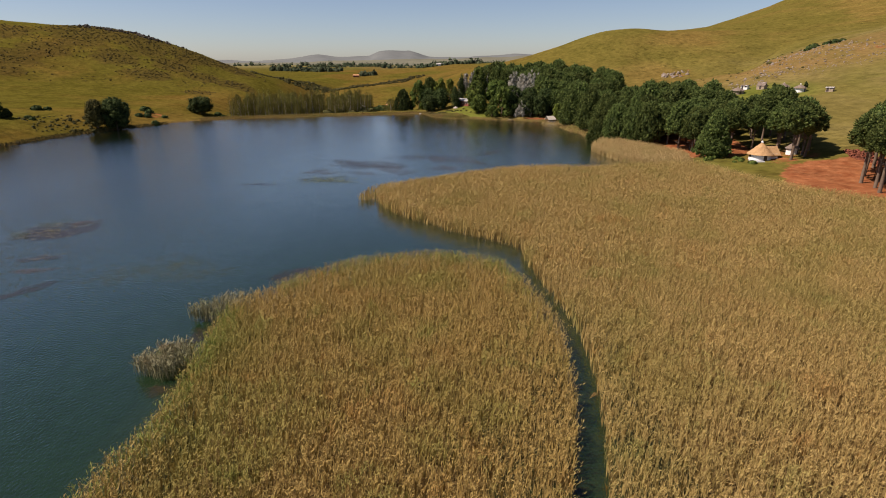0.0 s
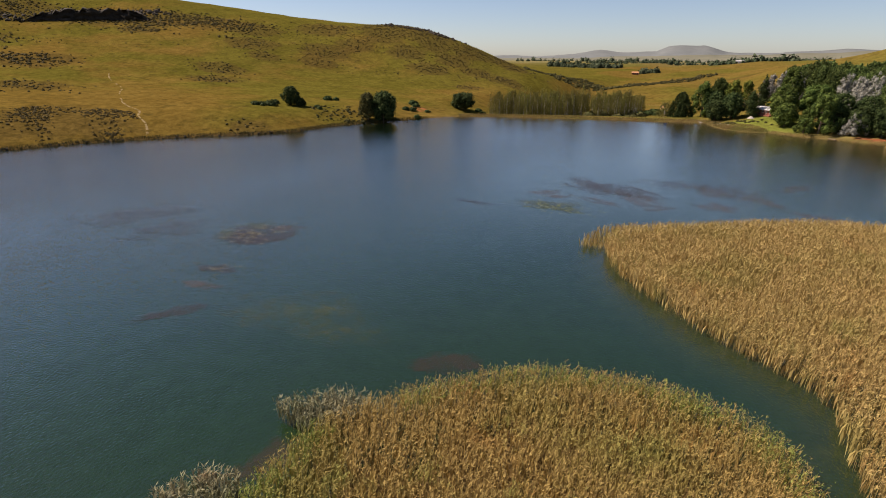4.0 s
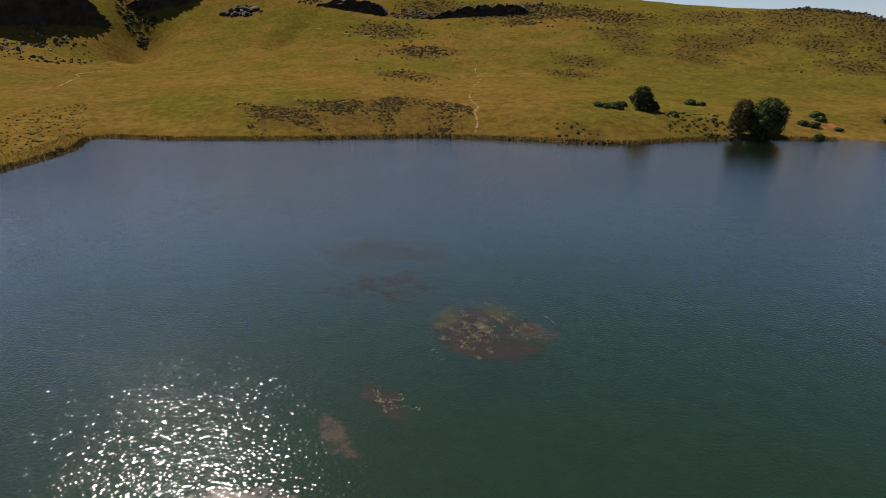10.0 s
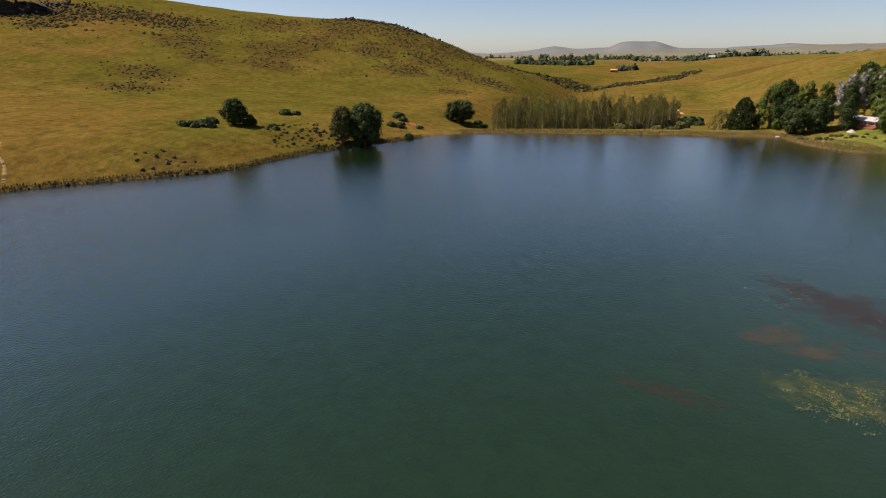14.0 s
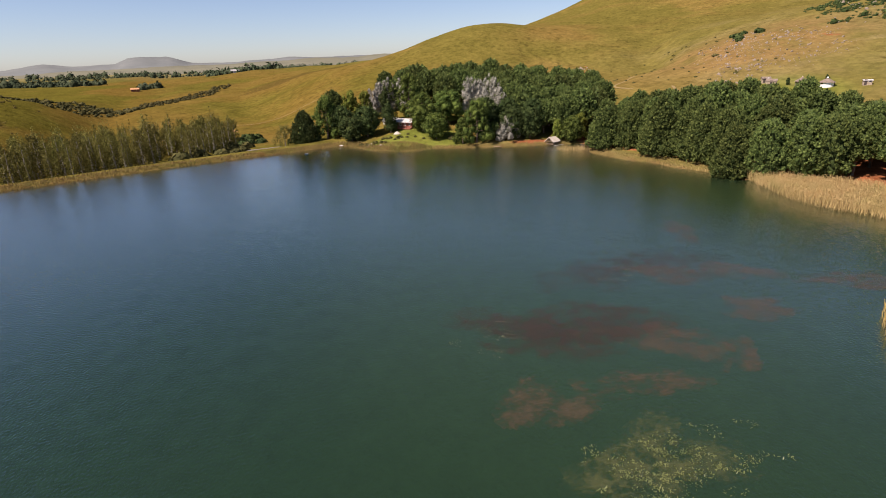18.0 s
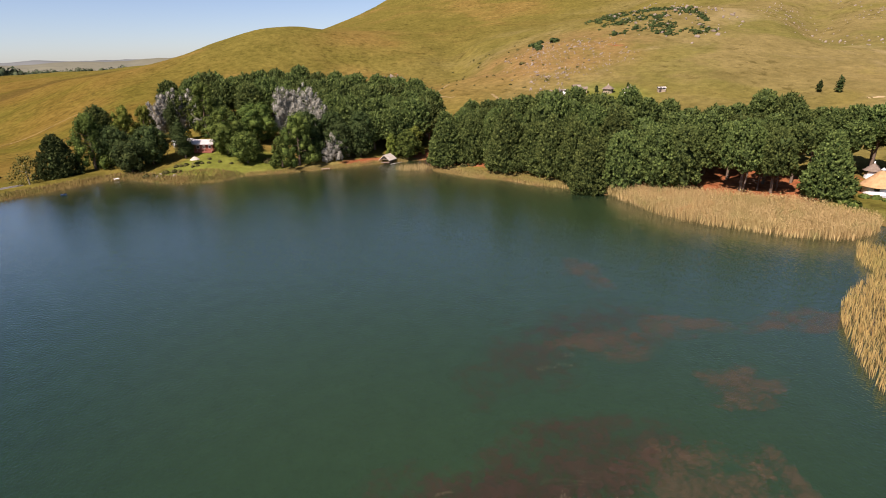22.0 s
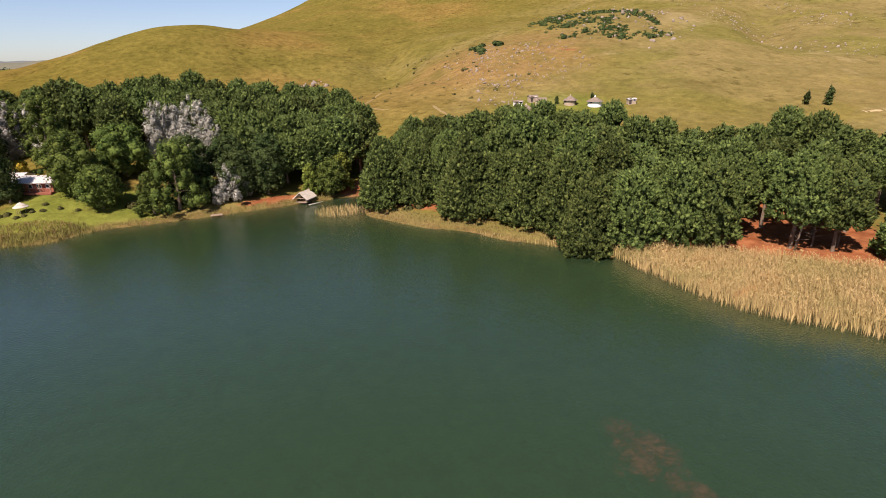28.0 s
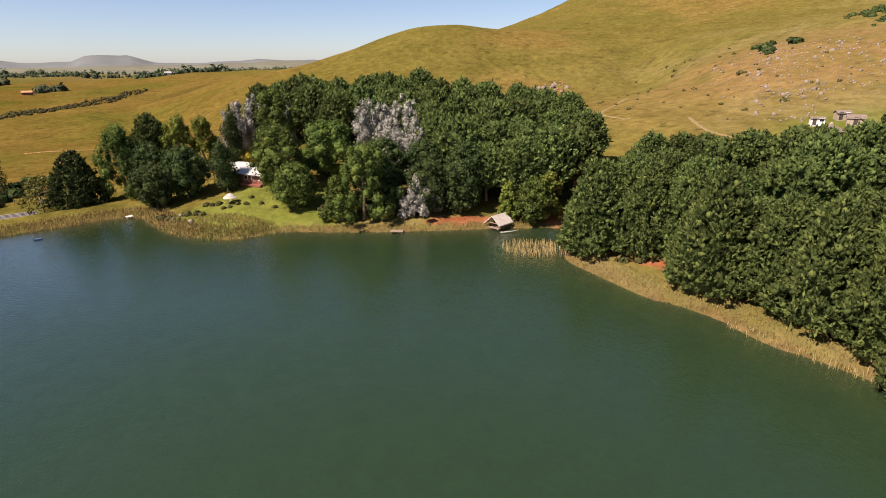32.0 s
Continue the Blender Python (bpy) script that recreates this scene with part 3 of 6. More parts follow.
add_attr("burnt", np.maximum(step(400, 150, GY), 1.4 * step(335, 400, GY) * step(-190, -120, GX)))
add_attr("rust", 0.8 * step(70, 25, np.hypot(GX - 225, GY - 335)))
add_attr("west", step(-90, -170, GX) + 0.75 * step(310, 420, GY) * step(160, 20, GX))
LAWN = np.array([(-3, 318), (10, 307), (20, 308), (30, 303), (36, 310), (32, 325), (26, 336), (8, 330), (0, 326)], dtype=float)
lush = step(3, -2, signed(LAWN, GX, GY)) + 0.9 * step(30, 14, np.hypot(GX - 158, GY - 268)) + 0.25 * step(14, 6, np.hypot(GX - 88, GY - 156))
add_attr("lush", lush)
add_attr("mud", (dwet <= 0.3) * (dlake > -1.5) + step(2.0, 0.4, dwet) * (dwet > 0) * 0.7)
# mask for the painted haze, growing with distance from the lake
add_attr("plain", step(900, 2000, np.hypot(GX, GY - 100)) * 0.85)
add_attr("deep", step(-0.5, -6, dlake))

# water, in cells as far as the banks
wx, wy = np.arange(-280, 100, 4.0), np.arange(-60, 350, 4.0)
WX, WY = np.meshgrid(wx, wy)
near = signed(LAKE, WX, WY) < 3.5
wi = np.arange(WX.size).reshape(WX.shape)
cell = near[:-1, :-1] | near[:-1, 1:] | near[1:, 1:] | near[1:, :-1]
wq = np.stack((wi[:-1, :-1], wi[:-1, 1:], wi[1:, 1:], wi[1:, :-1]), axis=-1)[cell]
used, back = np.unique(wq, return_inverse=True)
water = mesh_object("water", np.stack((WX, WY, WX * 0), axis=-1).reshape(-1, 3)[used], back.reshape(-1, 4), M_WATER)
silt = water.data.attributes.new("silt", "FLOAT", "POINT")
wxy = np.stack((WX, WY), axis=-1).reshape(-1, 2)[used]
silt.data.foreach_set("value", (step(-78, -15, wxy[:, 0]) * step(100, 175, wxy[:, 1])).astype(np.float32))
tagged(water, "dark green lake water with small wind ripples", "water", kind="structure")


# ---- trees ----
RNG = np.random.default_rng(7)
ICO = None


def ico():
    global ICO
    if ICO is None:
        bm = bmesh.new()
        bmesh.ops.create_icosphere(bm, subdivisions=1, radius=1.0)
        bm.verts.index_update()
        ICO = (np.array([v.co[:] for v in bm.verts]), np.array([[v.index for v in f.verts] for f in bm.faces]))
        bm.free()
    return ICO


def leaf_cloud(rng, lobes, leaves, size, core=0.72, droop=0.0, long=1.5):
    """Verts, quads and tris of a crown: leaf sprays over lobes (x, y, z, r, rz), round rough inner clumps."""
    lobes = np.array(lobes)
    area = lobes[:, 3] ** 2
    pick = rng.choice(len(lobes), leaves, p=area / area.sum())
    n = rng.normal(size=(leaves, 3))
    n[:, 2] += 0.25
    n /= np.linalg.norm(n, axis=1)[:, None]
    L = lobes[pick]
    rad = rng.uniform(0.70, 1.22, leaves)
    c = L[:, :3] + n * np.stack((L[:, 3], L[:, 3], L[:, 4]), axis=1) * rad[:, None]
    t = np.cross(n, rng.normal(size=(leaves, 3)))
    t /= np.linalg.norm(t, axis=1)[:, None]
    n2 = n + 0.75 * rng.normal(size=(leaves, 3))
    b = np.cross(n2, t)
    b /= np.linalg.norm(b, axis=1)[:, None] + 1e-9
    s = size * rng.uniform(0.6, 1.3, leaves)[:, None]
    t, b = t * s * 0.5 * long, b * s * 0.5
    lift = n * s * 0.25
    c[:, 2] -= droop * s[:, 0]
    V = np.stack((c - t, c - b * 0.9 + lift, c + t, c + b * 0.9 + lift * 0.4), axis=1).reshape(-1, 3)
    Q = np.arange(leaves * 4).reshape(-1, 4)
    iv, it = ico()
    CV, CT, base = [], [], len(V)
    for x, y, z, r, rz in lobes:
        jig = 1 + 0.18 * rng.normal(size=(len(iv), 1))
        CV.append(iv * jig * np.array((r, r, rz)) * core + np.array((x, y, z)))
        CT.append(it + base)
        base += len(iv)
    return np.concatenate([V] + CV), Q, np.concatenate(CT)


def tuft_cloud(rng, tufts, per, spread=1.0, wide=0.17):
    """Verts, quads and tris of a conifer crown: tufts (x, y, z, r, ox, oy, oz) of needle sprays round small cores."""
    T = np.array(tufts)
    n = len(T) * per
    R = np.repeat(T, per, axis=0)
    d = 0.9 * R[:, 4:7] + np.array((0, 0, 0.55)) + spread * 0.62 * rng.normal(size=(n, 3))
    d /= np.linalg.norm(d, axis=1)[:, None]
    side = np.cross(d, rng.normal(size=(n, 3)))
    side /= np.linalg.norm(side, axis=1)[:, None] + 1e-9
    L = R[:, 3:4] * rng.uniform(0.9, 1.5, (n, 1))
    c = R[:, :3] + 0.25 * R[:, 3:4] * rng.normal(size=(n, 3))
    V = np.stack((c, c + d * L * 0.6 + side * L * wide, c + d * L, c + d * L * 0.55 - side * L * wide), axis=1).reshape(-1, 3)
    Q = np.arange(n * 4).reshape(-1, 4)
    iv, it = ico()
    B = np.column_stack((T[:, :3], T[:, 3] * 0.64))
    jig = 1 + 0.2 * rng.normal(size=(len(B), len(iv), 1))
    CV = (iv[None] * jig * B[:, 3][:, None, None] + B[:, None, :3]).reshape(-1, 3)
    CT = (it[None] + (np.arange(len(B)) * len(iv))[:, None, None]).reshape(-1, 3) + len(V)
    return np.concatenate((V, CV)), Q, CT


def conifer_tufts(rng, form, h, w, count, r):
    """Tufts over the bulging surface of a conifer's crown, and clumps that fill it."""
    R = w / 2
    foot = {"pine": 0.33, "stem": 0.55, "low": 0.14, "cone": 0.03}[form]
    ph = rng.uniform(0, 6.28, 6)

    def girth(u):
        return R * (1 - u) ** 0.62 * (1 - 0.25 * max(0, 0.1 - u) / 0.1) if form == "cone" else R * max(0.0, 1 - (abs(u - 0.22) / 0.79) ** 2) ** 0.6

    us = np.linspace(0, 1, 400)
    area = np.cumsum([girth(u) + 0.12 * R for u in us])
    us = np.interp((np.arange(count) + 0.5) / count * area[-1], area, us)
    out = []
    for i, u in enumerate(us):
        a = 2.39996 * i + rng.normal() * 0.15
        lump = 1 + 0.13 * math.sin(3 * a + 9 * u + ph[0]) * math.sin(7 * u + ph[1]) + 0.10 * math.sin(5 * a - 13 * u + ph[2]) + 0.05 * rng.normal()
        q = girth(u) * lump * rng.choice((1.0, 0.88), p=(0.7, 0.3))
        z = h * foot + (h * (1 - foot) - r) * (u + 0.02 * math.sin(4 * a + ph[3])) + 0.15 * rng.normal()
        rise = 0.25 + 0.9 * u
        o = np.array((math.cos(a), math.sin(a), rise))
        o /= np.linalg.norm(o)
        out.append((q * math.cos(a), q * math.sin(a), z, r * rng.uniform(0.75, 1.25), *o))
    fill = [(0, 0, h * foot + h * (1 - foot) * lev, min(girth(lev) * 0.64, h * (1 - foot) * (1 - lev) * 0.8)) for lev in np.linspace(0.06, 0.80, 6)]
    return out, fill


def trunk_mesh(rng, h, r, reach, limbs=7, bare=0.3):
    tubes = [tube([(0, 0, -0.6), (0.02 * h * rng.normal(), 0.02 * h * rng.normal(), h * 0.4), (0, 0, h * 0.8)], (r * 1.25, r * 0.8, r * 0.15), 7)]
    for i in range(limbs):
        z = h * (bare + (0.72 - bare) * (i + rng.uniform(0, 0.6)) / limbs)
        a = rng.uniform(0, 6.28)
        out = reach * rng.uniform(0.4, 0.68) * (1 - 0.6 * (z / h - bare))
        end = (out * math.cos(a), out * math.sin(a), z + out * rng.uniform(0.1, 0.5))
        tubes.append(tube([(0, 0, z), (end[0] * 0.5, end[1] * 0.5, z + (end[2] - z) * 0.35), end], (r * 0.4, r * 0.25, r * 0.08), 5))
    return join_tubes(tubes)


def lobes_for(rng, form, h, w):
    """Clumps that make up a crown of height h and width w."""
    R, out = w / 2, []
    if form == "round":  # broadleaf, clothed nearly to the ground
        for i in range(80):
            u, a = -0.95 + 1.95 * (i + rng.uniform(0, 1)) / 80, 2.4 * i + rng.normal() * 0.3
            q = R * 0.82 * math.sqrt(max(0.04, 1 - u * u)) * rng.uniform(0.8, 1.08) * (1 + 0.2 * math.sin(2 * a + 4 * u + h))
            r = R * rng.uniform(0.13, 0.31)
            out.append((q * math.cos(a), q * math.sin(a), h * 0.5 + u * (h * 0.47 - r * 0.5), r, r * 0.9))
        out.append((0, 0, h * 0.48, R * 0.85, h * 0.46))
    elif form == "open":  # taller, looser crown of rising limbs
        for i in range(85):
            lev, a = (i + rng.uniform(0, 1)) / 85, 2.4 * i + rng.normal() * 0.5
            q = R * (0.95 - 0.65 * lev ** 1.6) * rng.uniform(0.35, 1.1)
            r = R * rng.uniform(0.11, 0.21)
            out.append((q * math.cos(a), q * math.sin(a), h * (0.07 + 0.87 * lev), r, r * 1.25))
    elif form == "plume":  # several upright feathery stems
        for i in range(9):
            a, q = rng.uniform(0, 6.28), R * math.sqrt(rng.uniform(0, 0.75))
            top = h * (1.0 - 0.35 * (q / R) ** 2) * rng.uniform(0.85, 1.0)
            for lev in np.linspace(0, 1, 7):
                r = R * rng.uniform(0.16, 0.27) * (1.15 - 0.7 * lev)
                out.append((q * math.cos(a) + 0.1 * R * rng.normal(), q * math.sin(a) + 0.1 * R * rng.normal(), top * (0.2 + 0.77 * lev), r, r * 1.5))
    elif form == "spire":  # cypress and columnar poplar
        for lev in np.linspace(0, 1, 10):
            r = R * (math.sin(math.pi * min(1, 0.18 + 0.8 * lev)) ** 0.7 + 0.1) * rng.uniform(0.75, 1.0)
            out.append((R * 0.18 * rng.normal(), R * 0.18 * rng.normal(), h * (0.08 + 0.86 * lev), r, h * 0.085))
    elif form == "bush":
        for i in range(9):
            a, q = rng.uniform(0, 6.28), R * rng.uniform(0, 0.65)
            r = R * rng.uniform(0.32, 0.5)
            out.append((q * math.cos(a), q * math.sin(a), max(r * 0.7, h * rng.uniform(0.3, 0.65)), r, min(r, h * 0.42)))
    return out


def make_tree(name, form, h, w, mat, seed, leaves, size, bark=None, core=0.78, stem=True):
    """A tree thing at the origin: an Empty over its trunk and crown."""
    rng = np.random.default_rng(seed)
    thing = new(name)
    if stem:
        bare = {"pine": 0.22, "stem": 0.34, "low": 0.1, "cone": 0.05, "open": 0.18}.get(form, 0.12)
        v, q = trunk_mesh(rng, h, 0.018 * h + 0.05, w / 2, {"pine": 8, "open": 8, "stem": 12}.get(form, 5), bare)
        mesh_object("trunk", v, q, bark or M_BARK, thing, smooth=True)
    if form in ("pine", "stem", "low", "cone"):
        tufts, fill = conifer_tufts(rng, form, h, w, leaves // 14, size * 1.95)
        v, q, t = tuft_cloud(rng, tufts, 15)
        iv, it = ico()
        fv = np.concatenate([iv * (1 + 0.2 * rng.normal(size=(len(iv), 1))) * f[3] + np.array(f[:3]) for f in fill])
        # added filler bodies, coloured as the shade between the tufts
        mesh_object("inner_crown", fv, np.concatenate([it + len(iv) * k for k in range(len(fill))]), M_CROWN_SHADE, thing)
    else:
        v, q, t = leaf_cloud(rng, lobes_for(rng, form, h, w), leaves, size, core)
    mesh_object("crown", v, [q, t], mat, thing)
    return thing


def put_tree(proto, x, y, s=1.0, turn=0.0, label="", category="", group="", sink=0.1, tall=1.0):
    """Copies a tree; its own size is varied by s (width) and tall (height)."""
    c = copy_thing(proto, pose(x, y, hz(x, y) - sink, 0, 0, turn))
    c.scale = (s, s, s * tall)
    tagged(c, label, category, group)
    return c


def poisson(poly, gap, rng, tries=6000, keep=None):
    lo, hi = poly.min(0), poly.max(0)
    cand = rng.uniform(lo, hi, (tries, 2))
    cand = cand[inside(poly, cand[:, 0], cand[:, 1])]
    got = []
    for p in cand:
        if keep is not None and not keep(p):
            continue
        if all((p[0] - q[0]) ** 2 + (p[1] - q[1]) ** 2 > gap * gap for q in got):
            got.append(p)
    return got


def drop(thing):
    for o in (*thing.children_recursive, thing):
        bpy.data.objects.remove(o)


# pines of the east and north woods
PINES = [make_tree("pine_tree", "pine", 17, 9.5, M_PINE, s, 6400, 0.31) for s in (1, 2, 3, 4)]
STEMS = [make_tree("pine_tree", "stem", 18, 7.4, M_PINE, s, 3200, 0.34) for s in (41, 42, 43)]
LOW = [make_tree("pine_tree", "low", 16, 10, M_PINE, s, 7600, 0.31) for s in (31, 32)]
DISTANT = [make_tree("pine_tree", "pine", 17, 9.5, M_PINE, s, 3000, 0.42) for s in (5, 6, 7, 8)]
CONES = [make_tree("pine_tree", "cone", 14, 10.5, M_PINE, s, 7800, 0.31) for s in (11, 12, 13)]
EDGE = [(65, 265, 15.5, "cone"), (71, 269, 14, "cone"), (69, 244, 17, "cone"), (74, 253, 14, "cone"), (70.5, 258.5, 14, "cone"), (75, 246, 15, "cone"), (72.5, 237, 14, "cone"), (71, 230, 15.5, "cone"), (65.5, 215, 14, "cone"), (71, 222.5, 15, "cone"), (69.5, 208.5, 14.5, "low"),
        (74.5, 202.5, 15, "low"), (77.5, 198, 15, "low"), (86, 180, 14, "pine"), (88, 170, 14, "cone"), (84, 186, 16, "pine")]
EASTWOOD = np.array([(71, 214), (72, 236), (74, 262), (80, 274), (92, 284), (104, 284), (112, 262), (116, 230), (120, 200), (122, 172), (112, 160), (106, 172), (94, 176), (88, 188), (80, 204)], dtype=float)
NORTHWOOD = np.array([(72, 287), (84, 291), (100, 303), (106, 328), (98, 360), (80, 386), (50, 398), (30, 394), (26, 378), (40, 352), (58, 336), (60, 306)], dtype=float)
PINE_LABEL = "tall dark green pine in the wood by the lake"
rng = np.random.default_rng(21)
for x, y, h, form in EDGE:
    src = {"pine": PINES, "low": LOW, "cone": CONES}[form][rng.integers(2)]
    s = h / {"pine": 17, "low": 16, "cone": 14}[form]
    put_tree(src, x, y, s * 0.96, rng.uniform(0, 360), "pine clothed low at the water's edge", "tree", "pines of the east wood", tall=1.1)
edge_xy = [(e[0], e[1]) for e in EDGE]
for p in poisson(EASTWOOD, 6.3, rng, 6000, lambda p: all(math.hypot(p[0] - a, p[1] - b) > 4.2 for a, b in edge_xy)):
    src = (PINES if p[0] < 86 else DISTANT)[rng.integers(4)] if rng.random() < 0.62 or p[0] > 92 else CONES[rng.integers(3)]
    if p[1] < 196 and p[0] > 90:
        src = STEMS[rng.integers(3)]
    put_tree(src, p[0], p[1], rng.uniform(0.74, 0.96), rng.uniform(0, 360), PINE_LABEL, "tree", "pines of the east wood", tall=rng.uniform(0.84, 1.18) * (0.93 if p[0] > 84 else 1.0))
for p in poisson(NORTHWOOD, 6.4, rng, 6000):
    src = DISTANT[rng.integers(4)]
    put_tree(src, p[0], p[1], rng.uniform(0.86, 1.06), rng.uniform(0, 360), PINE_LABEL, "tree", "pines of the north wood", tall=rng.uniform(0.84, 1.1))
SOUTHWOOD = np.array([(99, 116), (108, 112), (128, 122), (134, 138), (118, 142), (104, 132)], dtype=float)
for p in poisson(SOUTHWOOD, 4.6, rng, 2500):
    put_tree(STEMS[rng.integers(3)], p[0], p[1], rng.uniform(0.85, 1.0), rng.uniform(0, 360), "tall pine with a bare stem beside the red clearing", "tree", "pines by the clearing")

# single trees round the lodge and the shores
SINGLES = [
    # name, form, x, y, height, width, material, label
    ("cedar_tree", "cone", -21, 350, 14, 13, M_DARK, "dark spreading conifer on the north bank"),
    ("poplar_tree", "open", -11, 351, 18, 14, M_OAK, "tall loose-crowned broadleaf tree by the lodge"),
    ("pine_tree", "pine", -4, 366, 18, 9, M_PINE, "dark round-topped pine behind the lodge garden"),
    ("oak_tree", "round", -4, 337, 10, 10, M_DARK, "dark dense tree beside the garden lawn"),
    ("oak_tree", "round", 3, 338, 13, 11, M_DARK, "large dark dense tree beside the garden lawn"),
    ("oak_tree", "round", -5, 350, 13, 11, M_DARK, "dark tree behind the lodge garden"),
    ("lime_tree", "open", 3, 362, 16, 12, M_LIME, "light green tree behind the lodge"),
    ("lime_tree", "open", 9, 360, 15, 9, M_LIME, "light green tree behind the lodge"),
    ("cypress_tree", "spire", 11.8, 334.0, 13, 6, M_DARK, "narrow dark cypress beside the lodge"),
    ("cypress_tree", "spire", 16, 352, 17, 4.5, M_DARK, "narrow dark cypress behind the lodge"),
    ("plane_tree", "round", 23, 326, 15.5, 12, M_OAK, "large round bright green tree on the lawn"),
    ("plane_tree", "round", 24.5, 315.5, 10.5, 9.5, M_OAK, "round green tree on the lawn by the shore"),
    ("plane_tree", "round", 36.5, 330, 14, 14, M_OAK, "broad olive green tree beside the lawn"),
    ("plane_tree", "open", 27, 350, 19, 13, M_OAK, "tall olive green tree behind the lawn"),
    ("oak_tree", "open", 36, 303, 16, 15, M_OAK, "dark green tree leaning over the shore"),
    ("oak_tree", "open", 41, 304, 13, 10, M_DARK, "dark green tree at the wood's edge"),
    ("oak_tree", "open", 31, 305, 10, 7, M_OAK, "olive green tree at the lawn's edge"),
    ("silver_poplar", "plume", 54, 322, 18, 15, M_SILVER, "tall silver-leaved poplar in the wood"),
    ("silver_poplar", "plume", 48, 329, 19, 15, M_SILVER, "tall silver-leaved poplar in the wood"),
    ("silver_poplar", "plume", 58, 331, 18, 14, M_SILVER, "silver-leaved poplar in the wood"),
    ("silver_poplar", "plume", 52, 316, 14, 10, M_SILVER, "silver-leaved poplar in the wood"),
    ("silver_poplar", "open", 47.4, 299, 9, 8.5, M_SILVER, "small silver-leaved poplar by the shore"),
    ("silver_poplar", "plume", 22, 374, 17, 16, M_SILVER, "silver-leaved poplar behind the lodge"),
    ("silver_poplar", "plume", 30, 368, 16, 14, M_SILVER, "silver-leaved poplar behind the lodge"),
    ("oak_tree", "round", 49.5, 299.5, 12, 9, M_DARK, "dark tree hanging over the shaded shore"),
    ("oak_tree", "round", 56, 296.5, 12, 8.5, M_DARK, "dark tree hanging over the shaded shore"),
    ("oak_tree", "round", 43, 309, 15, 11, M_DARK, "dark tree at the wood's edge"),
    ("oak_tree", "round", 52, 306, 14, 11, M_DARK, "dark tree at the wood's shore edge"),
    ("oak_tree", "round", 60, 301, 14, 11, M_DARK, "dark tree behind the boathouse"),
    ("willow_tree", "round", 67.5, 285.5, 9.5, 8, M_OAK, "green tree beside the boathouse"),
    ("lime_tree", "open", 71.5, 286, 10, 7, M_LIME, "light green tree beside the boathouse"),
    ("lime_tree", "open", 63.5, 289.5, 8, 5, M_LIME, "light green tree beside the boathouse"),
    ("oak_tree", "round", -154, 264.5, 14.5, 14, M_DARK, "large dark tree standing at the water"),
    ("oak_tree", "round", -156.5, 269, 14, 11, M_DARK, "dark tree close behind the large shore tree"),
    ("olive_tree", "round", -160, 259.5, 13.5, 9, M_SCRUB, "grey-green tree beside a large dark tree"),
    ("oak_tree", "round", -144, 338, 10.5, 15, M_DARK, "broad dark tree at the end of the dam"),
    ("oak_tree", "round", -197, 245, 9.5, 9, M_DARK, "dark round tree on the grass slope"),
    ("oak_tree", "bush", -192, 247, 5, 5, M_DARK, "small dark tree on the grass slope"),
    ("yellow_shrub", "bush", 19.5, 352, 5, 5, M_YELLOW, "yellow-leaved shrub behind the lodge"),
    ("bare_willow", "open", -29, 352, 9, 11, M_WISP, "thin pale half-bare willow on the bank"),
]
for i, (name, form, x, y, h, w, mat, label) in enumerate(SINGLES):
    leaves = 1500 if name == "bare_willow" else int((7000 if name == "silver_poplar" else 3600) + 16 * h * w)
    thing = make_tree(name, form, h, w, mat, 100 + i, leaves, 0.4 if form == "bush" else 0.32, M_PALEBARK if name in ("bare_willow", "silver_poplar") else M_BARK, 0.3 if name == "bare_willow" else 0.7)
    thing.matrix_world = pose(x, y, hz(x, y) - 0.1, 0, 0, 37 * i)
    tagged(thing, label, "tree")

# dead pines at the red clearing
for k, (x, y, h) in enumerate(((83.4, 185.2, 12), (86.5, 183.0, 10), (88.5, 179.5, 9))):
    thing = new("dead_pine")
    v, q = trunk_mesh(np.random.default_rng(300 + k), h * 1.15, 0.16, 3.4, 26, 0.12)
    mesh_object("trunk", v, q, M_BARK, thing, smooth=True)
    thing.matrix_world = pose(x, y, hz(x, y) - 0.1, 3 - 3 * k, 2, 70 * k)
    tagged(thing, "bare grey dead pine beside the red clearing", "tree")

# thin young poplars below the dam
SPINDLES = [make_tree("young_poplar", "spire", 12.5, 4.0, M_WISP, 60 + k, 640, 0.32, M_PALEBARK, 0.2) for k in range(3)] + [make_tree("young_poplar", "open", 11, 6.0, M_WISP, 70 + k, 900, 0.34, M_PALEBARK, 0.3) for k in range(2)]
POPLARS = np.array([(-131, 345), (-104, 341), (-72, 350), (-52, 368), (-45, 398), (-62, 408), (-96, 396), (-130, 380)], dtype=float)
for p in poisson(POPLARS, 3.6, rng, 4000, lambda p: not (-78 < p[0] < -66 and p[1] < 375)):
    put_tree(SPINDLES[rng.integers(5) if p[0] > -80 else rng.integers(4)], p[0], p[1], rng.uniform(0.8, 1.15), rng.uniform(0, 360), "thin upright grey-green poplar below the dam", "tree", "poplars below the dam", tall=rng.uniform(0.95, 1.45))
for t in PINES + STEMS + LOW + DISTANT + CONES + SPINDLES:
    drop(t)


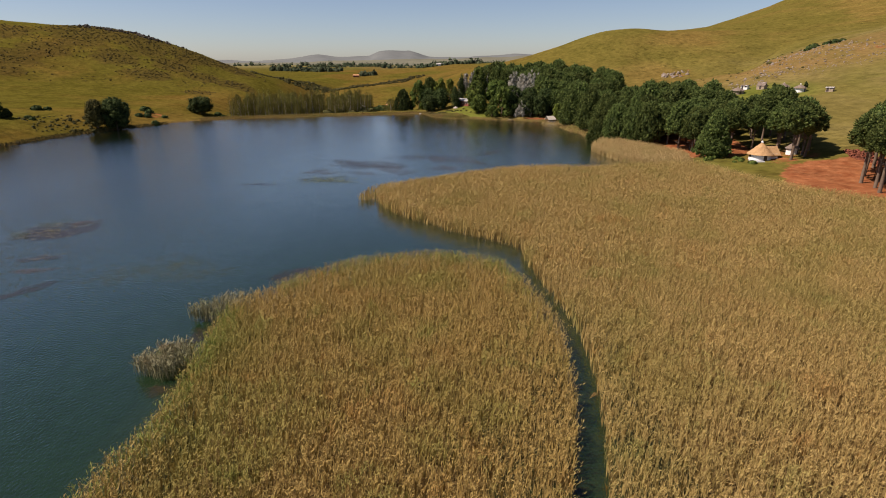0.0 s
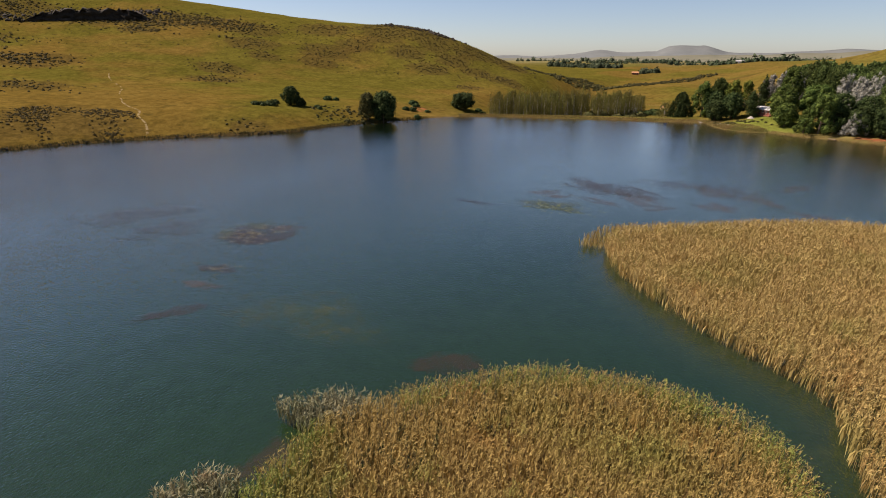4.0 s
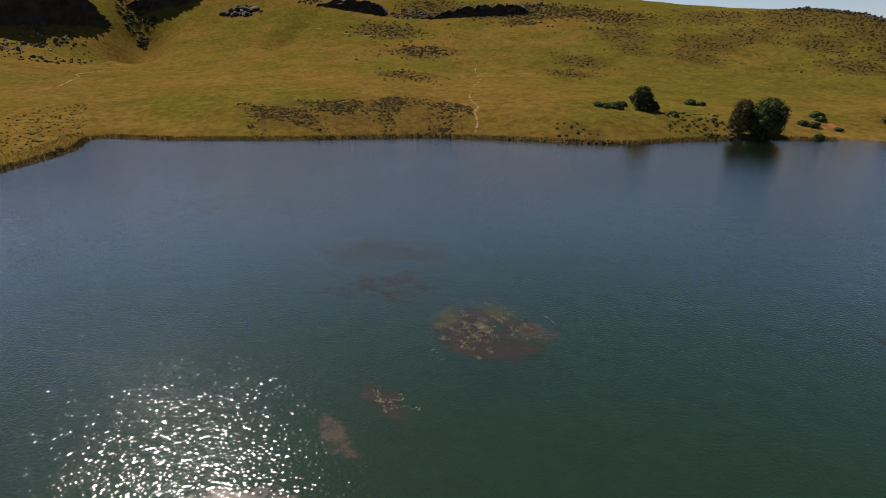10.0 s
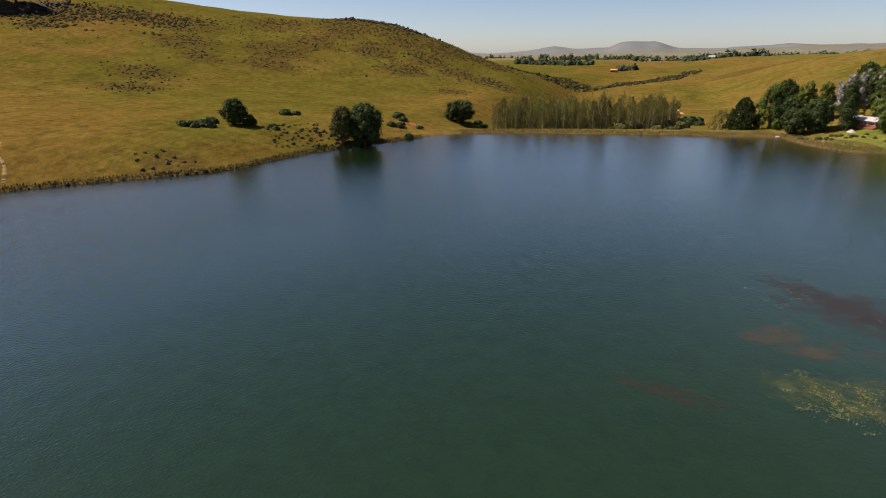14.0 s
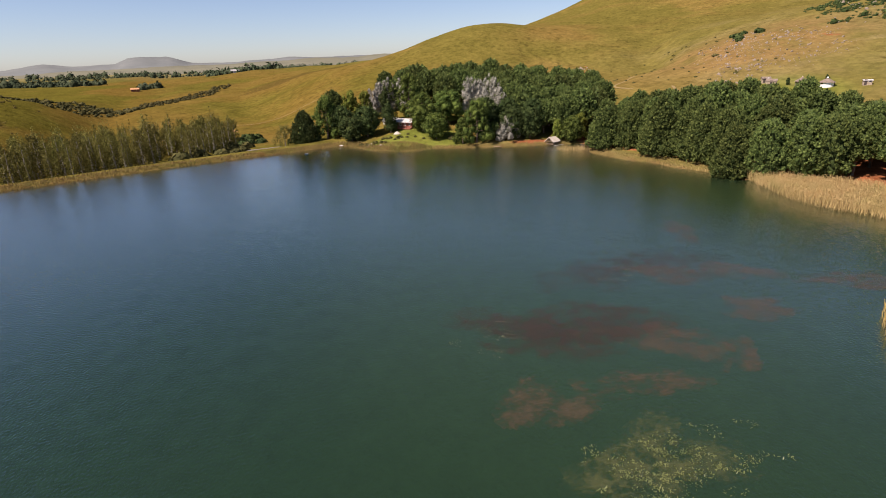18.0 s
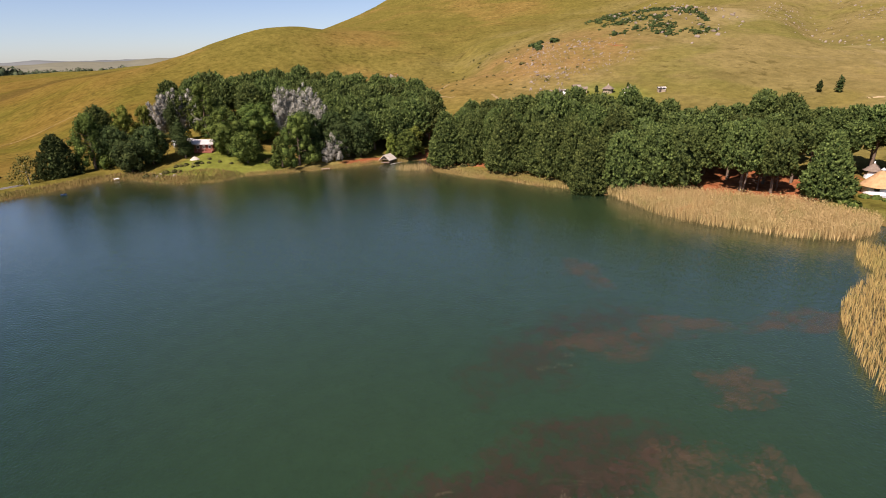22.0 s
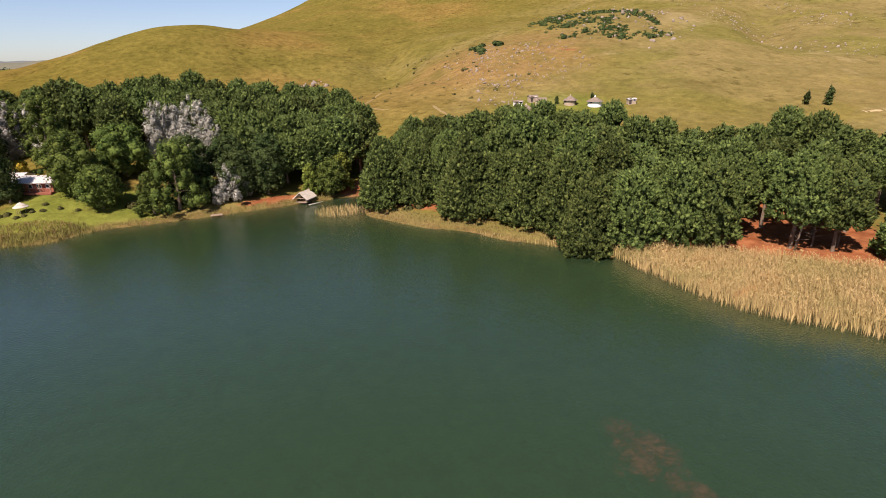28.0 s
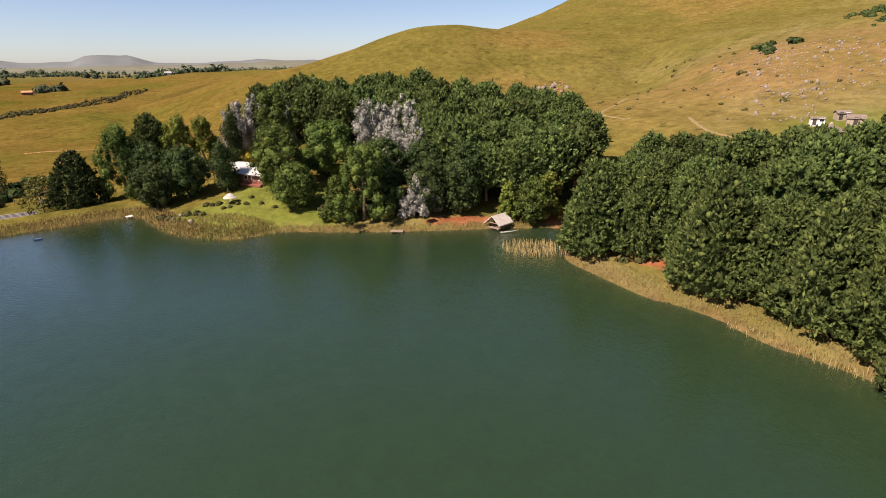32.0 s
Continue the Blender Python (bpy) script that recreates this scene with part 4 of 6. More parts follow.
# ---- reeds ----
def reed_bed(name, poly, per_m2, mat, label, tall=(2.2, 3.2), blade=0.036, seed=5, keep=None, lean=0.2, dry_land=False, category="reeds", leaves=0, leaf=(0.3, 0.62)):
    """Upright bent blades over an outline, each with short leaves near its head, as one object."""
    rng = np.random.default_rng(seed)
    lo, hi = poly.min(0), poly.max(0)
    n = int((hi - lo).prod() * per_m2)
    p = rng.uniform(lo, hi, (n, 2))
    p = p[inside(poly, p[:, 0], p[:, 1])]
    if keep is not None:
        p = p[keep(p[:, 0], p[:, 1])]
    n = len(p)
    clump = 0.5 + 0.5 * np.sin(p[:, 0] * 0.55 + 1.3 * np.sin(p[:, 1] * 0.31)) * np.sin(p[:, 1] * 0.47 + np.sin(p[:, 0] * 0.23))
    h = rng.uniform(*tall, n) * (0.92 + 0.12 * clump)
    a = rng.uniform(0, 6.28, n)
    w = blade * rng.uniform(0.6, 1.4, n)
    side = np.stack((np.cos(a), np.sin(a), a * 0), axis=1) * w[:, None]
    wind = np.array((0.8, 0.5)) * lean
    bend = (wind + rng.normal(size=(n, 2)) * 0.30) * h[:, None] * 0.4
    base = np.stack((p[:, 0], p[:, 1], height(p[:, 0], p[:, 1]) - 0.05 if dry_land else np.full(n, -0.05)), axis=1)
    mid = base + np.concatenate((bend * 0.3, (h * 0.6)[:, None]), axis=1)
    top = base + np.concatenate((bend, h[:, None]), axis=1)
    V = [np.stack((base, mid + side, top, mid - side), axis=1).reshape(-1, 3)]
    for k in range(leaves):
        u = rng.uniform(0.25, 1.0, n)[:, None]
        root = mid + (top - mid) * u
        a = rng.uniform(0, 6.28, n)
        rise = rng.uniform(0.15, 1.7, n)
        L = rng.uniform(*leaf, n)
        out = np.stack((np.cos(a) + wind[0], np.sin(a) + wind[1], rise), axis=1)
        out *= (L / np.linalg.norm(out, axis=1))[:, None]
        flat = np.stack((-np.sin(a), np.cos(a), rng.normal(size=n) * 0.5), axis=1) * (L * rng.uniform(0.06, 0.11, n))[:, None]
        V.append(np.stack((root, root + out * 0.5 + flat, root + out, root + out * 0.5 - flat), axis=1).reshape(-1, 3))
    V = np.concatenate(V)
    ob = mesh_object(name, V, np.arange(len(V)).reshape(-1, 4), mat)
    return tagged(ob, label, category, kind="stuff")


reed_bed("reed_bed", BED_A, 15.0, M_REED_A, "dense bed of green and straw-coloured reeds standing in the lake", (2.3, 2.95), seed=5, keep=lambda x, y: y > 5, leaves=5, blade=0.017, leaf=(0.18, 0.38))
reed_bed("reed_bed", BED_A, 3.0, M_REED_A, "green and straw-coloured reeds at the root of the bed", (2.3, 2.95), seed=11, keep=lambda x, y: y <= 5, leaves=3, blade=0.06, leaf=(0.4, 0.8))
reed_bed("reed_bed", BED_B, 13.0, M_REED, "wide bed of golden brown reeds filling the lake's end", (2.3, 2.95), seed=6, keep=lambda x, y: (y > 20) & (y > x * 0.55 - 12) & (y < 72) & (x < 62), leaves=5, blade=0.018, leaf=(0.18, 0.38))
reed_bed("reed_bed", BED_B, 8.5, M_REED, "golden brown reeds in the middle of the bed", (2.3, 2.95), seed=10, keep=lambda x, y: (y > 20) & (y > x * 0.55 - 12) & (y < 105) & ~((y < 72) & (x < 62)), leaves=4, blade=0.024, leaf=(0.25, 0.5))
reed_bed("reed_bed", BED_B, 8.0, M_REED, "golden brown reeds at the outer end of the bed", (2.3, 3.0), seed=9, keep=lambda x, y: (y > x * 0.55 - 12) & (y >= 105), leaves=3, blade=0.04, leaf=(0.3, 0.6))
reed_bed("reed_bed", BED_B, 1.0, M_REED, "golden brown reeds on the far marsh", seed=7, blade=0.12, keep=lambda x, y: ~((y > 20) & (y > x * 0.55 - 12)), leaves=2, leaf=(0.6, 1.1))
for poly, mat, seed in ((BED_A, M_REED_A, 15), (BED_B, M_REED, 16), (BED_C, M_REED_PALE, 17)):
    reed_bed("reed_undergrowth", poly, 5.0, mat, "shorter dead reeds standing thick between the stems", (1.3, 2.0), 0.10, seed, keep=lambda x, y: (y > 5) & (y > x * 0.55 - 20), lean=0.3)
reed_bed("reed_bed", BED_C, 12.0, M_REED_PALE, "strip of pale dry reeds before the pine wood", seed=8, leaves=3, blade=0.032, leaf=(0.25, 0.5))


# ---- bank grass, sparse reeds ----
def strip_poly(line, inner, outer):
    """An outline along a shore line, from inner to outer metres to its land side."""
    L = spline(line, 4, False)
    d = np.gradient(L, axis=0)
    n = np.stack((d[:, 1], -d[:, 0]), axis=1) / (np.linalg.norm(d, axis=1)[:, None] + 1e-9)
    return np.concatenate((L + n * inner, (L + n * outer)[::-1]))


reed_bed("reed_fringe", strip_poly(BED_A_WEST[5:] + CHANNEL_L[:1], -0.1, 2.6), 11, M_REED_GREEN, "green young reeds along the bed's open rim", (2.2, 3.0), 0.028, 45, leaves=4, leaf=(0.2, 0.42))
reed_bed("reed_fringe", strip_poly([(-31, 8)] + BED_A_WEST[:5], -0.1, 2.2), 10, M_REED_GREEN, "green young reeds along the bed's west rim", (2.0, 2.9), 0.028, 46, leaves=4, leaf=(0.2, 0.42))
M_MARSH = reed_material("marsh_sedge", (0.11, 0.10, 0.024), (0.06, 0.05, 0.015), (0.075, 0.085, 0.015))
reed_bed("bank_grass", strip_poly([(66, 211)] + NORTH_SHORE[:6], -0.3, 5.0), 12, M_TUFT, "dry golden grass on the bank before the pines", (0.2, 0.6), 0.05, 31, dry_land=True, category="grass")
reed_bed("bank_grass", strip_poly(NORTH_SHORE[8:13], -0.4, 2.5), 12, M_TUFT, "dry grass along the shaded shore", (0.3, 0.7), 0.05, 32, dry_land=True, category="grass")
reed_bed("bank_grass", strip_poly(NORTH_SHORE[12:] + DAM, -0.8, 5.0), 14, M_TUFT, "tall dry grass along the dam and the garden shore", (0.4, 1.1), 0.06, 33, dry_land=True, category="grass")
reed_bed("bank_grass", np.array([(-3, 320), (0, 314), (5, 308), (12, 305.5), (17, 307), (17, 312), (12, 317), (4, 322)], dtype=float), 16, M_TUFT, "rough dry grass on the low headland", (0.3, 0.8), 0.05, 34, dry_land=True, category="grass")
reed_bed("bank_grass", strip_poly(WEST_SHORE, -0.5, 1.6), 12, M_SCRUB, "dark low sedge along the west shore", (0.4, 1.1), 0.08, 35, dry_land=True, category="grass")
reed_bed("bank_grass", strip_poly(WEST_SHORE[10:], 0.5, 9), 6, M_MARSH, "green sedge marsh at the end of the lake", (0.25, 0.6), 0.06, 36, dry_land=True, category="grass")
reed_bed("reed_fringe", np.array([(53, 270), (53, 275.5), (57, 277), (63, 273), (62, 265.5)], dtype=float), 8, M_REED_PALE, "sparse pale reeds standing off the point", (1.0, 2.0), 0.035, 37)
reed_bed("reed_fringe", strip_poly([(66, 213), (65.4, 222), (63.5, 231), (63.4, 236)], -1.4, 0.4), 4, M_REED_PALE, "sparse pale reeds along the bank", (0.7, 1.5), 0.035, 38)
M_GREYREED = reed_material("dead_grey_reed", (0.23, 0.21, 0.115), (0.12, 0.105, 0.055), (0.14, 0.15, 0.06))
reed_bed("reed_clump", np.array([(-31, 49), (-29.5, 53), (-26.5, 53.5), (-25, 50), (-27, 47.5)], dtype=float), 26, M_GREYREED, "broken grey reeds standing in open water", (1.0, 2.3), 0.05, 39, lean=0.1, leaves=3)
reed_bed("reed_clump", np.array([(-30.5, 61), (-27, 65), (-23, 66), (-23.5, 62), (-27, 60)], dtype=float), 26, M_GREYREED, "broken grey-brown reeds at the bed's corner", (1.2, 2.5), 0.05, 40, lean=0.1, leaves=3)


reed_bed("reed_fringe", strip_poly(BED_B_SHORE[5:13], -4.5, 0.5), 12, M_REED, "shorter reeds leaning out along the bed's open edge", (0.9, 2.0), 0.045, 41)

# ---- water weed ----
def raft_field(rng, U, W):
    """How thick a raft lies over its own unit disc: drawn-out lobes that run together."""
    f = np.zeros(U.shape)
    for k in range(22):
        cu, cw = np.clip(rng.normal(size=2) * 0.40, -0.85, 0.85)
        su, sw, a = rng.uniform(0.10, 0.32), rng.uniform(0.08, 0.22), rng.normal() * 0.9
        du, dw = U - cu, W - cw
        du, dw = du * math.cos(a) + dw * math.sin(a), dw * math.cos(a) - du * math.sin(a)
        f += rng.uniform(0.4, 1.0) * np.exp(-0.5 * ((du / su) ** 2 + (dw / sw) ** 2))
    return (1 - np.exp(-f)) * step(1.35, 0.8, np.hypot(U, W))


def weed(x, y, rx, ry, turn, mat, label, depth, seed):
    """A ragged sheet of wet weed lying in the surface; depth thins it out."""
    rng = np.random.default_rng(900 + seed)
    U, W = np.meshgrid(np.linspace(-1.35, 1.35, int(2.7 * rx / 0.4)), np.linspace(-1.35, 1.35, int(2.7 * ry / 0.4)))
    f = raft_field(rng, U, W)
    c, s = math.cos(radians(turn)), math.sin(radians(turn))
    X, Y = U * rx, W * ry
    P = np.stack((x + c * X - s * Y, y + s * X + c * Y, 0.012 + 0.004 * (seed % 9) + 0.012 * rng.random(U.shape)), axis=-1)
    i = np.arange(U.size).reshape(U.shape)
    Q = np.stack((i[:-1, :-1], i[:-1, 1:], i[1:, 1:], i[1:, :-1]), axis=-1)[(f > 0.15)[:-1, :-1]]
    ob = mesh_object("water_weed", P.reshape(-1, 3), Q.reshape(-1, 4), mat, smooth=True)
    at = ob.data.attributes.new("thick", "FLOAT", "POINT")
    at.data.foreach_set("value", (f * (1 - depth)).astype(np.float32).ravel())
    return tagged(ob, label, "water weed", kind="stuff")


def fronds(x, y, rx, ry, turn, n, mat, label, size, seed):
    """Small curled ends of weed that break the surface over a raft, in strings."""
    rng = np.random.default_rng(1300 + seed)
    p = []
    for k in range(max(6, n // 26)):
        a, o = rng.uniform(0, 6.28), np.clip(rng.normal(size=2) * 0.42, -1, 1)
        u = np.linspace(0, 1, 26)[:, None]
        d = np.array((math.cos(a) / rx, math.sin(a) / ry)) * rng.uniform(0.6, 2.4)
        p.append(o + d * u + 0.35 * d[::-1] * np.sin(u * rng.uniform(3, 9)) + rng.normal(size=(26, 2)) * 0.16 / np.array((rx, ry)))
    p = np.concatenate(p)
    m = len(p)
    c, s = math.cos(radians(turn)), math.sin(radians(turn))
    X, Y = p[:, 0] * rx, p[:, 1] * ry
    C = np.stack((x + c * X - s * Y, y + s * X + c * Y, 0.05 + 0.03 * rng.random(m)), axis=1)
    a = rng.uniform(0, 6.28, m)
    L = size * rng.uniform(0.4, 1.5, m)
    t = np.stack((np.cos(a), np.sin(a), 0.4 * rng.normal(size=m)), axis=1) * L[:, None]
    b = np.stack((-np.sin(a), np.cos(a), a * 0), axis=1) * (L * 0.35)[:, None]
    V = np.stack((C - t, C - b, C + t, C + b), axis=1).reshape(-1, 3)
    return tagged(mesh_object("weed_fronds", V, np.arange(m * 4).reshape(-1, 4), mat), label, "water weed", kind="stuff")


WEEDS = [
    (-72.5, 100, 8.0, 7.5, 40, M_WEED_DARK, 0.05), (-71.5, 98.5, 7, 6.5, 40, M_WEED_DARK, 0.0), (-69.5, 104.5, 4, 3, 40, M_WEED_BROWN, 0.35), (-78.5, 97, 4, 2.2, -40, M_WEED_GREEN, 0.25), (-65, 84, 4, 2.0, 20, M_WEED_DARK, 0.15), (-61.5, 78.5, 4, 1.6, 10, M_WEED_BROWN, 0.25),
    (-58, 70.5, 5.5, 1.8, 60, M_WEED_DARK, 0.15), (-108, 98, 9, 3.5, 60, M_WEED_DARK, 0.7), (-90, 88, 7, 3, 50, M_WEED_DARK, 0.7),
    (-27, 169, 9, 6, -30, M_WEED_DARK, 0.2), (-17.5, 166, 11, 6, -30, M_WEED_DARK, 0.2), (-13.5, 158.5, 8, 5, -35, M_WEED_BROWN, 0.28), (-9.5, 152.5, 5, 2.2, 30, M_WEED_BROWN, 0.25),
    (-33, 155.5, 5.5, 4.5, 10, M_WEED_BROWN, 0.25), (-22.5, 153.5, 7, 3, -20, M_WEED_BROWN, 0.3), (3.3, 160, 6, 4.5, -30, M_WEED_BROWN, 0.22), (0, 174.5, 8, 4.5, -30, M_WEED_BROWN, 0.32),
    (11, 169.5, 8, 3.5, -40, M_WEED_BROWN, 0.32), (21, 161, 7, 2.5, -20, M_WEED_BROWN, 0.25), (-29, 143.5, 10, 4.5, -10, M_WEED_GREEN, 0.3), (-46, 139, 8, 1.8, -10, M_WEED_DARK, 0.45),
    (19, 188, 8, 4, 60, M_WEED_BROWN, 0.45), (-8, 179, 11, 7, 0, M_WEED_DARK, 0.4), (-24, 168, 13, 8, -30, M_WEED_DARK, 0.35), (4, 178, 14, 8, -20, M_WEED_DARK, 0.55), (-104, 96, 13, 7, 60, M_WEED_DARK, 0.5), (-89, 95, 8, 6, 40, M_WEED_DARK, 0.5), (24, 157, 6, 3, -20, M_WEED_BROWN, 0.25), (-22, 76, 5, 2.5, 30, M_WEED_DARK, 0.12), (-45, 79, 10, 6, 30, M_WEED_GREEN, 0.55), (-37, 78, 9, 5, 0, M_WEED_GREEN, 0.6),
    (-27.5, 57, 3.5, 2.5, 60, M_WEED_DARK, 0.15), (-26.8, 46, 2.2, 1.6, 0, M_WEED_DARK, 0.15), (-30, 145, 9, 4, 20, M_WEED_GREEN, 0.4), (-76, 104, 4, 3, 0, M_WEED_GREEN, 0.3),
]
for i, (x, y, rx, ry, turn, mat, depth) in enumerate(WEEDS):
    tone = {M_WEED_BROWN: "rust brown", M_WEED_DARK: "dark", M_WEED_GREEN: "yellow-green"}[mat]
    weed(x, y, rx, ry, turn, mat, tone + " weed raft at the lake surface", depth * 0.9, i)
for i, (x, y, rx, ry, turn, n, size) in enumerate(((-73, 99.5, 7.5, 6.5, 40, 1500, 0.09), (-65, 84, 2.2, 1.2, 20, 160, 0.09), (-22, 165, 7, 3, -30, 160, 0.06), (-30, 168.5, 6, 3.5, -30, 260, 0.07), (-3, 174, 6, 3, -30, 110, 0.06))):
    fronds(x, y, rx, ry, turn, n, M_FROND, "pale weed ends breaking the surface", size, i)
fronds(-29, 143.5, 10, 4.5, -10, 1500, M_FROND_GREEN, "yellow-green weed strings in the shallows", 0.10, 9)


# ---- bushes, scrub and rocks ----
def scrub(name, spots, mat, label, seed, leaves=9, category="bushes", squash=0.8):
    """Many bushes (x, y, radius) as one object."""
    rng = np.random.default_rng(seed)
    iv, it = ico()
    VV, QQ, TT, nv = [], [], [], 0
    zs = height(np.array([s[0] for s in spots]), np.array([s[1] for s in spots]))
    for (x, y, r), z in zip(spots, zs):
        k = leaves
        n = rng.normal(size=(k, 3))
        n[:, 2] = np.abs(n[:, 2])
        n /= np.linalg.norm(n, axis=1)[:, None]
        c = n * np.array((r, r, r * squash)) * rng.uniform(0.8, 1.15, (k, 1)) + (x, y, z)
        t = np.cross(n, rng.normal(size=(k, 3)))
        t /= np.linalg.norm(t, axis=1)[:, None]
        b = np.cross(n, t)
        s = r * rng.uniform(0.22, 0.42, (k, 1))
        VV.append(np.stack((c - t * s, c - b * s + n * s * 0.5, c + t * s, c + b * s + n * s * 0.3), axis=1).reshape(-1, 3))
        QQ.append(np.arange(k * 4).reshape(-1, 4) + nv)
        nv += k * 4
        VV.append(iv * (1 + 0.2 * rng.normal(size=(len(iv), 1))) * np.array((r, r, r * squash)) * 0.8 + (x, y, z + r * 0.1))
        TT.append(it + nv)
        nv += len(iv)
    ob = mesh_object(name, np.concatenate(VV), [np.concatenate(QQ), np.concatenate(TT)], mat)
    return tagged(ob, label, category, kind="stuff")


def boulders(name, spots, mat, label, seed, category="rocks"):
    rng = np.random.default_rng(seed)
    iv, it = ico()
    VV, TT, nv = [], [], 0
    zs = height(np.array([s[0] for s in spots]), np.array([s[1] for s in spots]))
    for (x, y, r), z in zip(spots, zs):
        q = np.linalg.qr(rng.normal(size=(3, 3)))[0]
        v = (iv * (1 + 0.22 * rng.normal(size=(len(iv), 1)))) * (r * rng.uniform(0.7, 1.4), r * rng.uniform(0.6, 1.1), r * rng.uniform(0.4, 0.8)) @ q
        VV.append(v + (x, y, z + r * 0.12))
        TT.append(it + nv)
        nv += len(iv)
    ob = mesh_object(name, np.concatenate(VV), np.concatenate(TT), mat)
    return tagged(ob, label, category, kind="stuff")


def spots_in(poly, n, r, rng, clump=0.0):
    poly = np.array(poly, dtype=float)
    lo, hi = poly.min(0), poly.max(0)
    out = []
    while len(out) < n:
        p = rng.uniform(lo, hi, (n * 4, 2))
        ok = inside(poly, p[:, 0], p[:, 1])
        if clump:
            ok &= (np.sin(p[:, 0] * clump + 2 * np.sin(p[:, 1] * clump * 0.7)) * np.sin(p[:, 1] * clump * 1.1) + rng.normal(size=len(p)) * 0.35) > 0.15
        out += [(a, b, rng.uniform(*r) * (0.6 + 0.8 * rng.random() ** 2)) for a, b in p[ok]]
    return out[:n]


rng = np.random.default_rng(77)
scrub("hillside_scrub", spots_in(HEATH_BANK, 2100, (0.25, 0.6), rng, 0.12), M_HEATH, "low dark scrub on the bank slope of the west hill", 1)
spots = []
for hx, hy, hr in HEATH:
    n = int(hr * hr * 0.3)
    q = rng.normal(size=(n, 2)) * (hr * 0.75, hr * 0.5) + (hx, hy)
    spots += [(x, y, rng.uniform(0.35, 0.9) * (1.6 if x < -420 else 1.0)) for x, y in q]
scrub("hillside_scrub", spots, M_HEATH, "patches of dark brown heath on the west hill", 2)
scrub("hillside_scrub", spots_in([(-430, 350), (-330, 400), (-190, 440), (-170, 520), (-290, 545), (-420, 500), (-560, 400), (-520, 200), (-420, 180)], 700, (0.3, 0.7), rng, 0.045), M_HEATH, "scattered scrub on the upper west hill", 3)
scrub("valley_scrub", spots_in([(-190, 575), (-140, 590), (-112, 640), (-100, 680), (-150, 710), (-215, 680)], 620, (1.2, 2.6), rng), M_SCRUB, "dark bush covering a low knoll in the valley", 6)
scrub("valley_scrub", spots_in([(-110, 660), (-70, 700), (-45, 780), (-15, 880), (-28, 885), (-66, 800), (-95, 735), (-120, 690)], 420, (1.0, 2.4), rng), M_SCRUB, "line of dark bushes along the valley stream", 7)
scrub("shore_bushes", spots_in([(-172, 236), (-163, 245), (-154, 262), (-165, 275), (-182, 268), (-190, 250)], 130, (0.4, 1.0), rng), M_SCRUB, "green bushes on the bank beside the dark trees", 8)
scrub("shore_bushes", spots_in([(-214, 232), (-200, 228), (-199, 240), (-208, 247)], 22, (1.2, 2.4), rng), M_DARK, "round dark bushes beside the slope tree", 9, 40)
scrub("shore_bushes", [(-200, 278, 2.4), (-197, 281, 1.8), (-163, 310, 2.6), (-159, 306, 2.0), (-148, 300, 1.6), (-146, 285, 1.7), (-138, 348, 2.2), (-134, 346, 1.8)], M_DARK, "dark round bushes along the shore track", 10, 60)
scrub("bank_bushes", [(66, 258, 1.1), (67.5, 256, 0.9), (5, 322, 0.8), (4, 323.5, 0.9), (2, 325, 1.0), (-3, 327, 1.1), (14.5, 322, 0.6), (17.6, 321, 0.6), (20, 318, 0.55), (16, 325, 0.6), (9, 326.5, 0.8), (7.6, 327, 0.7), (6.4, 328, 0.8), (12.8, 323.2, 0.6), (11, 322.5, 0.55), (9.6, 322.8, 0.6), (0, 322, 0.8), (-1.5, 325, 0.9), (29.5, 312, 1.5), (31, 309, 1.1), (34, 306, 1.2)], M_SCRUB, "low shrubs round the garden shore", 11, 60)
scrub("dam_bushes", spots_in([(-72, 343), (-48, 350), (-40, 372), (-60, 380), (-76, 356)], 26, (1.4, 3.0), rng), M_SCRUB, "rounded olive bushes below the dam", 12, 50)
scrub("dam_bushes", [(-40, 402, 3.6), (-44, 398, 2.6), (-36, 405, 2.8), (-44, 376, 3.0), (-41, 383, 2.8), (-36, 380, 2.4)], M_DARK, "dark bushes at the end of the poplars", 13, 70)
scrub("hill_thicket", spots_in([(258, 318), (272, 280), (305, 270), (340, 300), (420, 345), (455, 378), (400, 385), (330, 372), (298, 362)], 900, (0.7, 1.8), rng, 0.11), M_DARK, "green thicket among rocks on the east hill", 14)
scrub("hill_thicket", [(232, 350, 2.4), (238, 356, 2.8), (244, 347, 2.6), (250, 362, 2.2), (228, 347, 1.6), (255, 356, 1.8), (246, 366, 1.8)], M_DARK, "small clump of bushes on the east hill", 15, 60)
scrub("hill_thicket", [(299, 134, 5.5), (293, 131, 4.5), (303, 129, 4.0), (283, 127, 3.5), (288, 124, 3.0)], M_DARK, "dark bushes on the far meadow", 16, 90)
scrub("brush_heap", spots_in([(118, 141), (122, 144), (126, 158), (122, 160), (118, 150)], 110, (0.5, 1.0), rng), M_BRUSH, "long heap of red-brown cut branches at the clearing", 17, 22, "branches")
scrub("hill_shrubs", spots_in([(150, 300), (215, 300), (260, 370), (250, 440), (180, 420), (150, 350)], 60, (0.5, 1.2), rng), M_SCRUB, "scattered shrubs on the east hillside", 18)

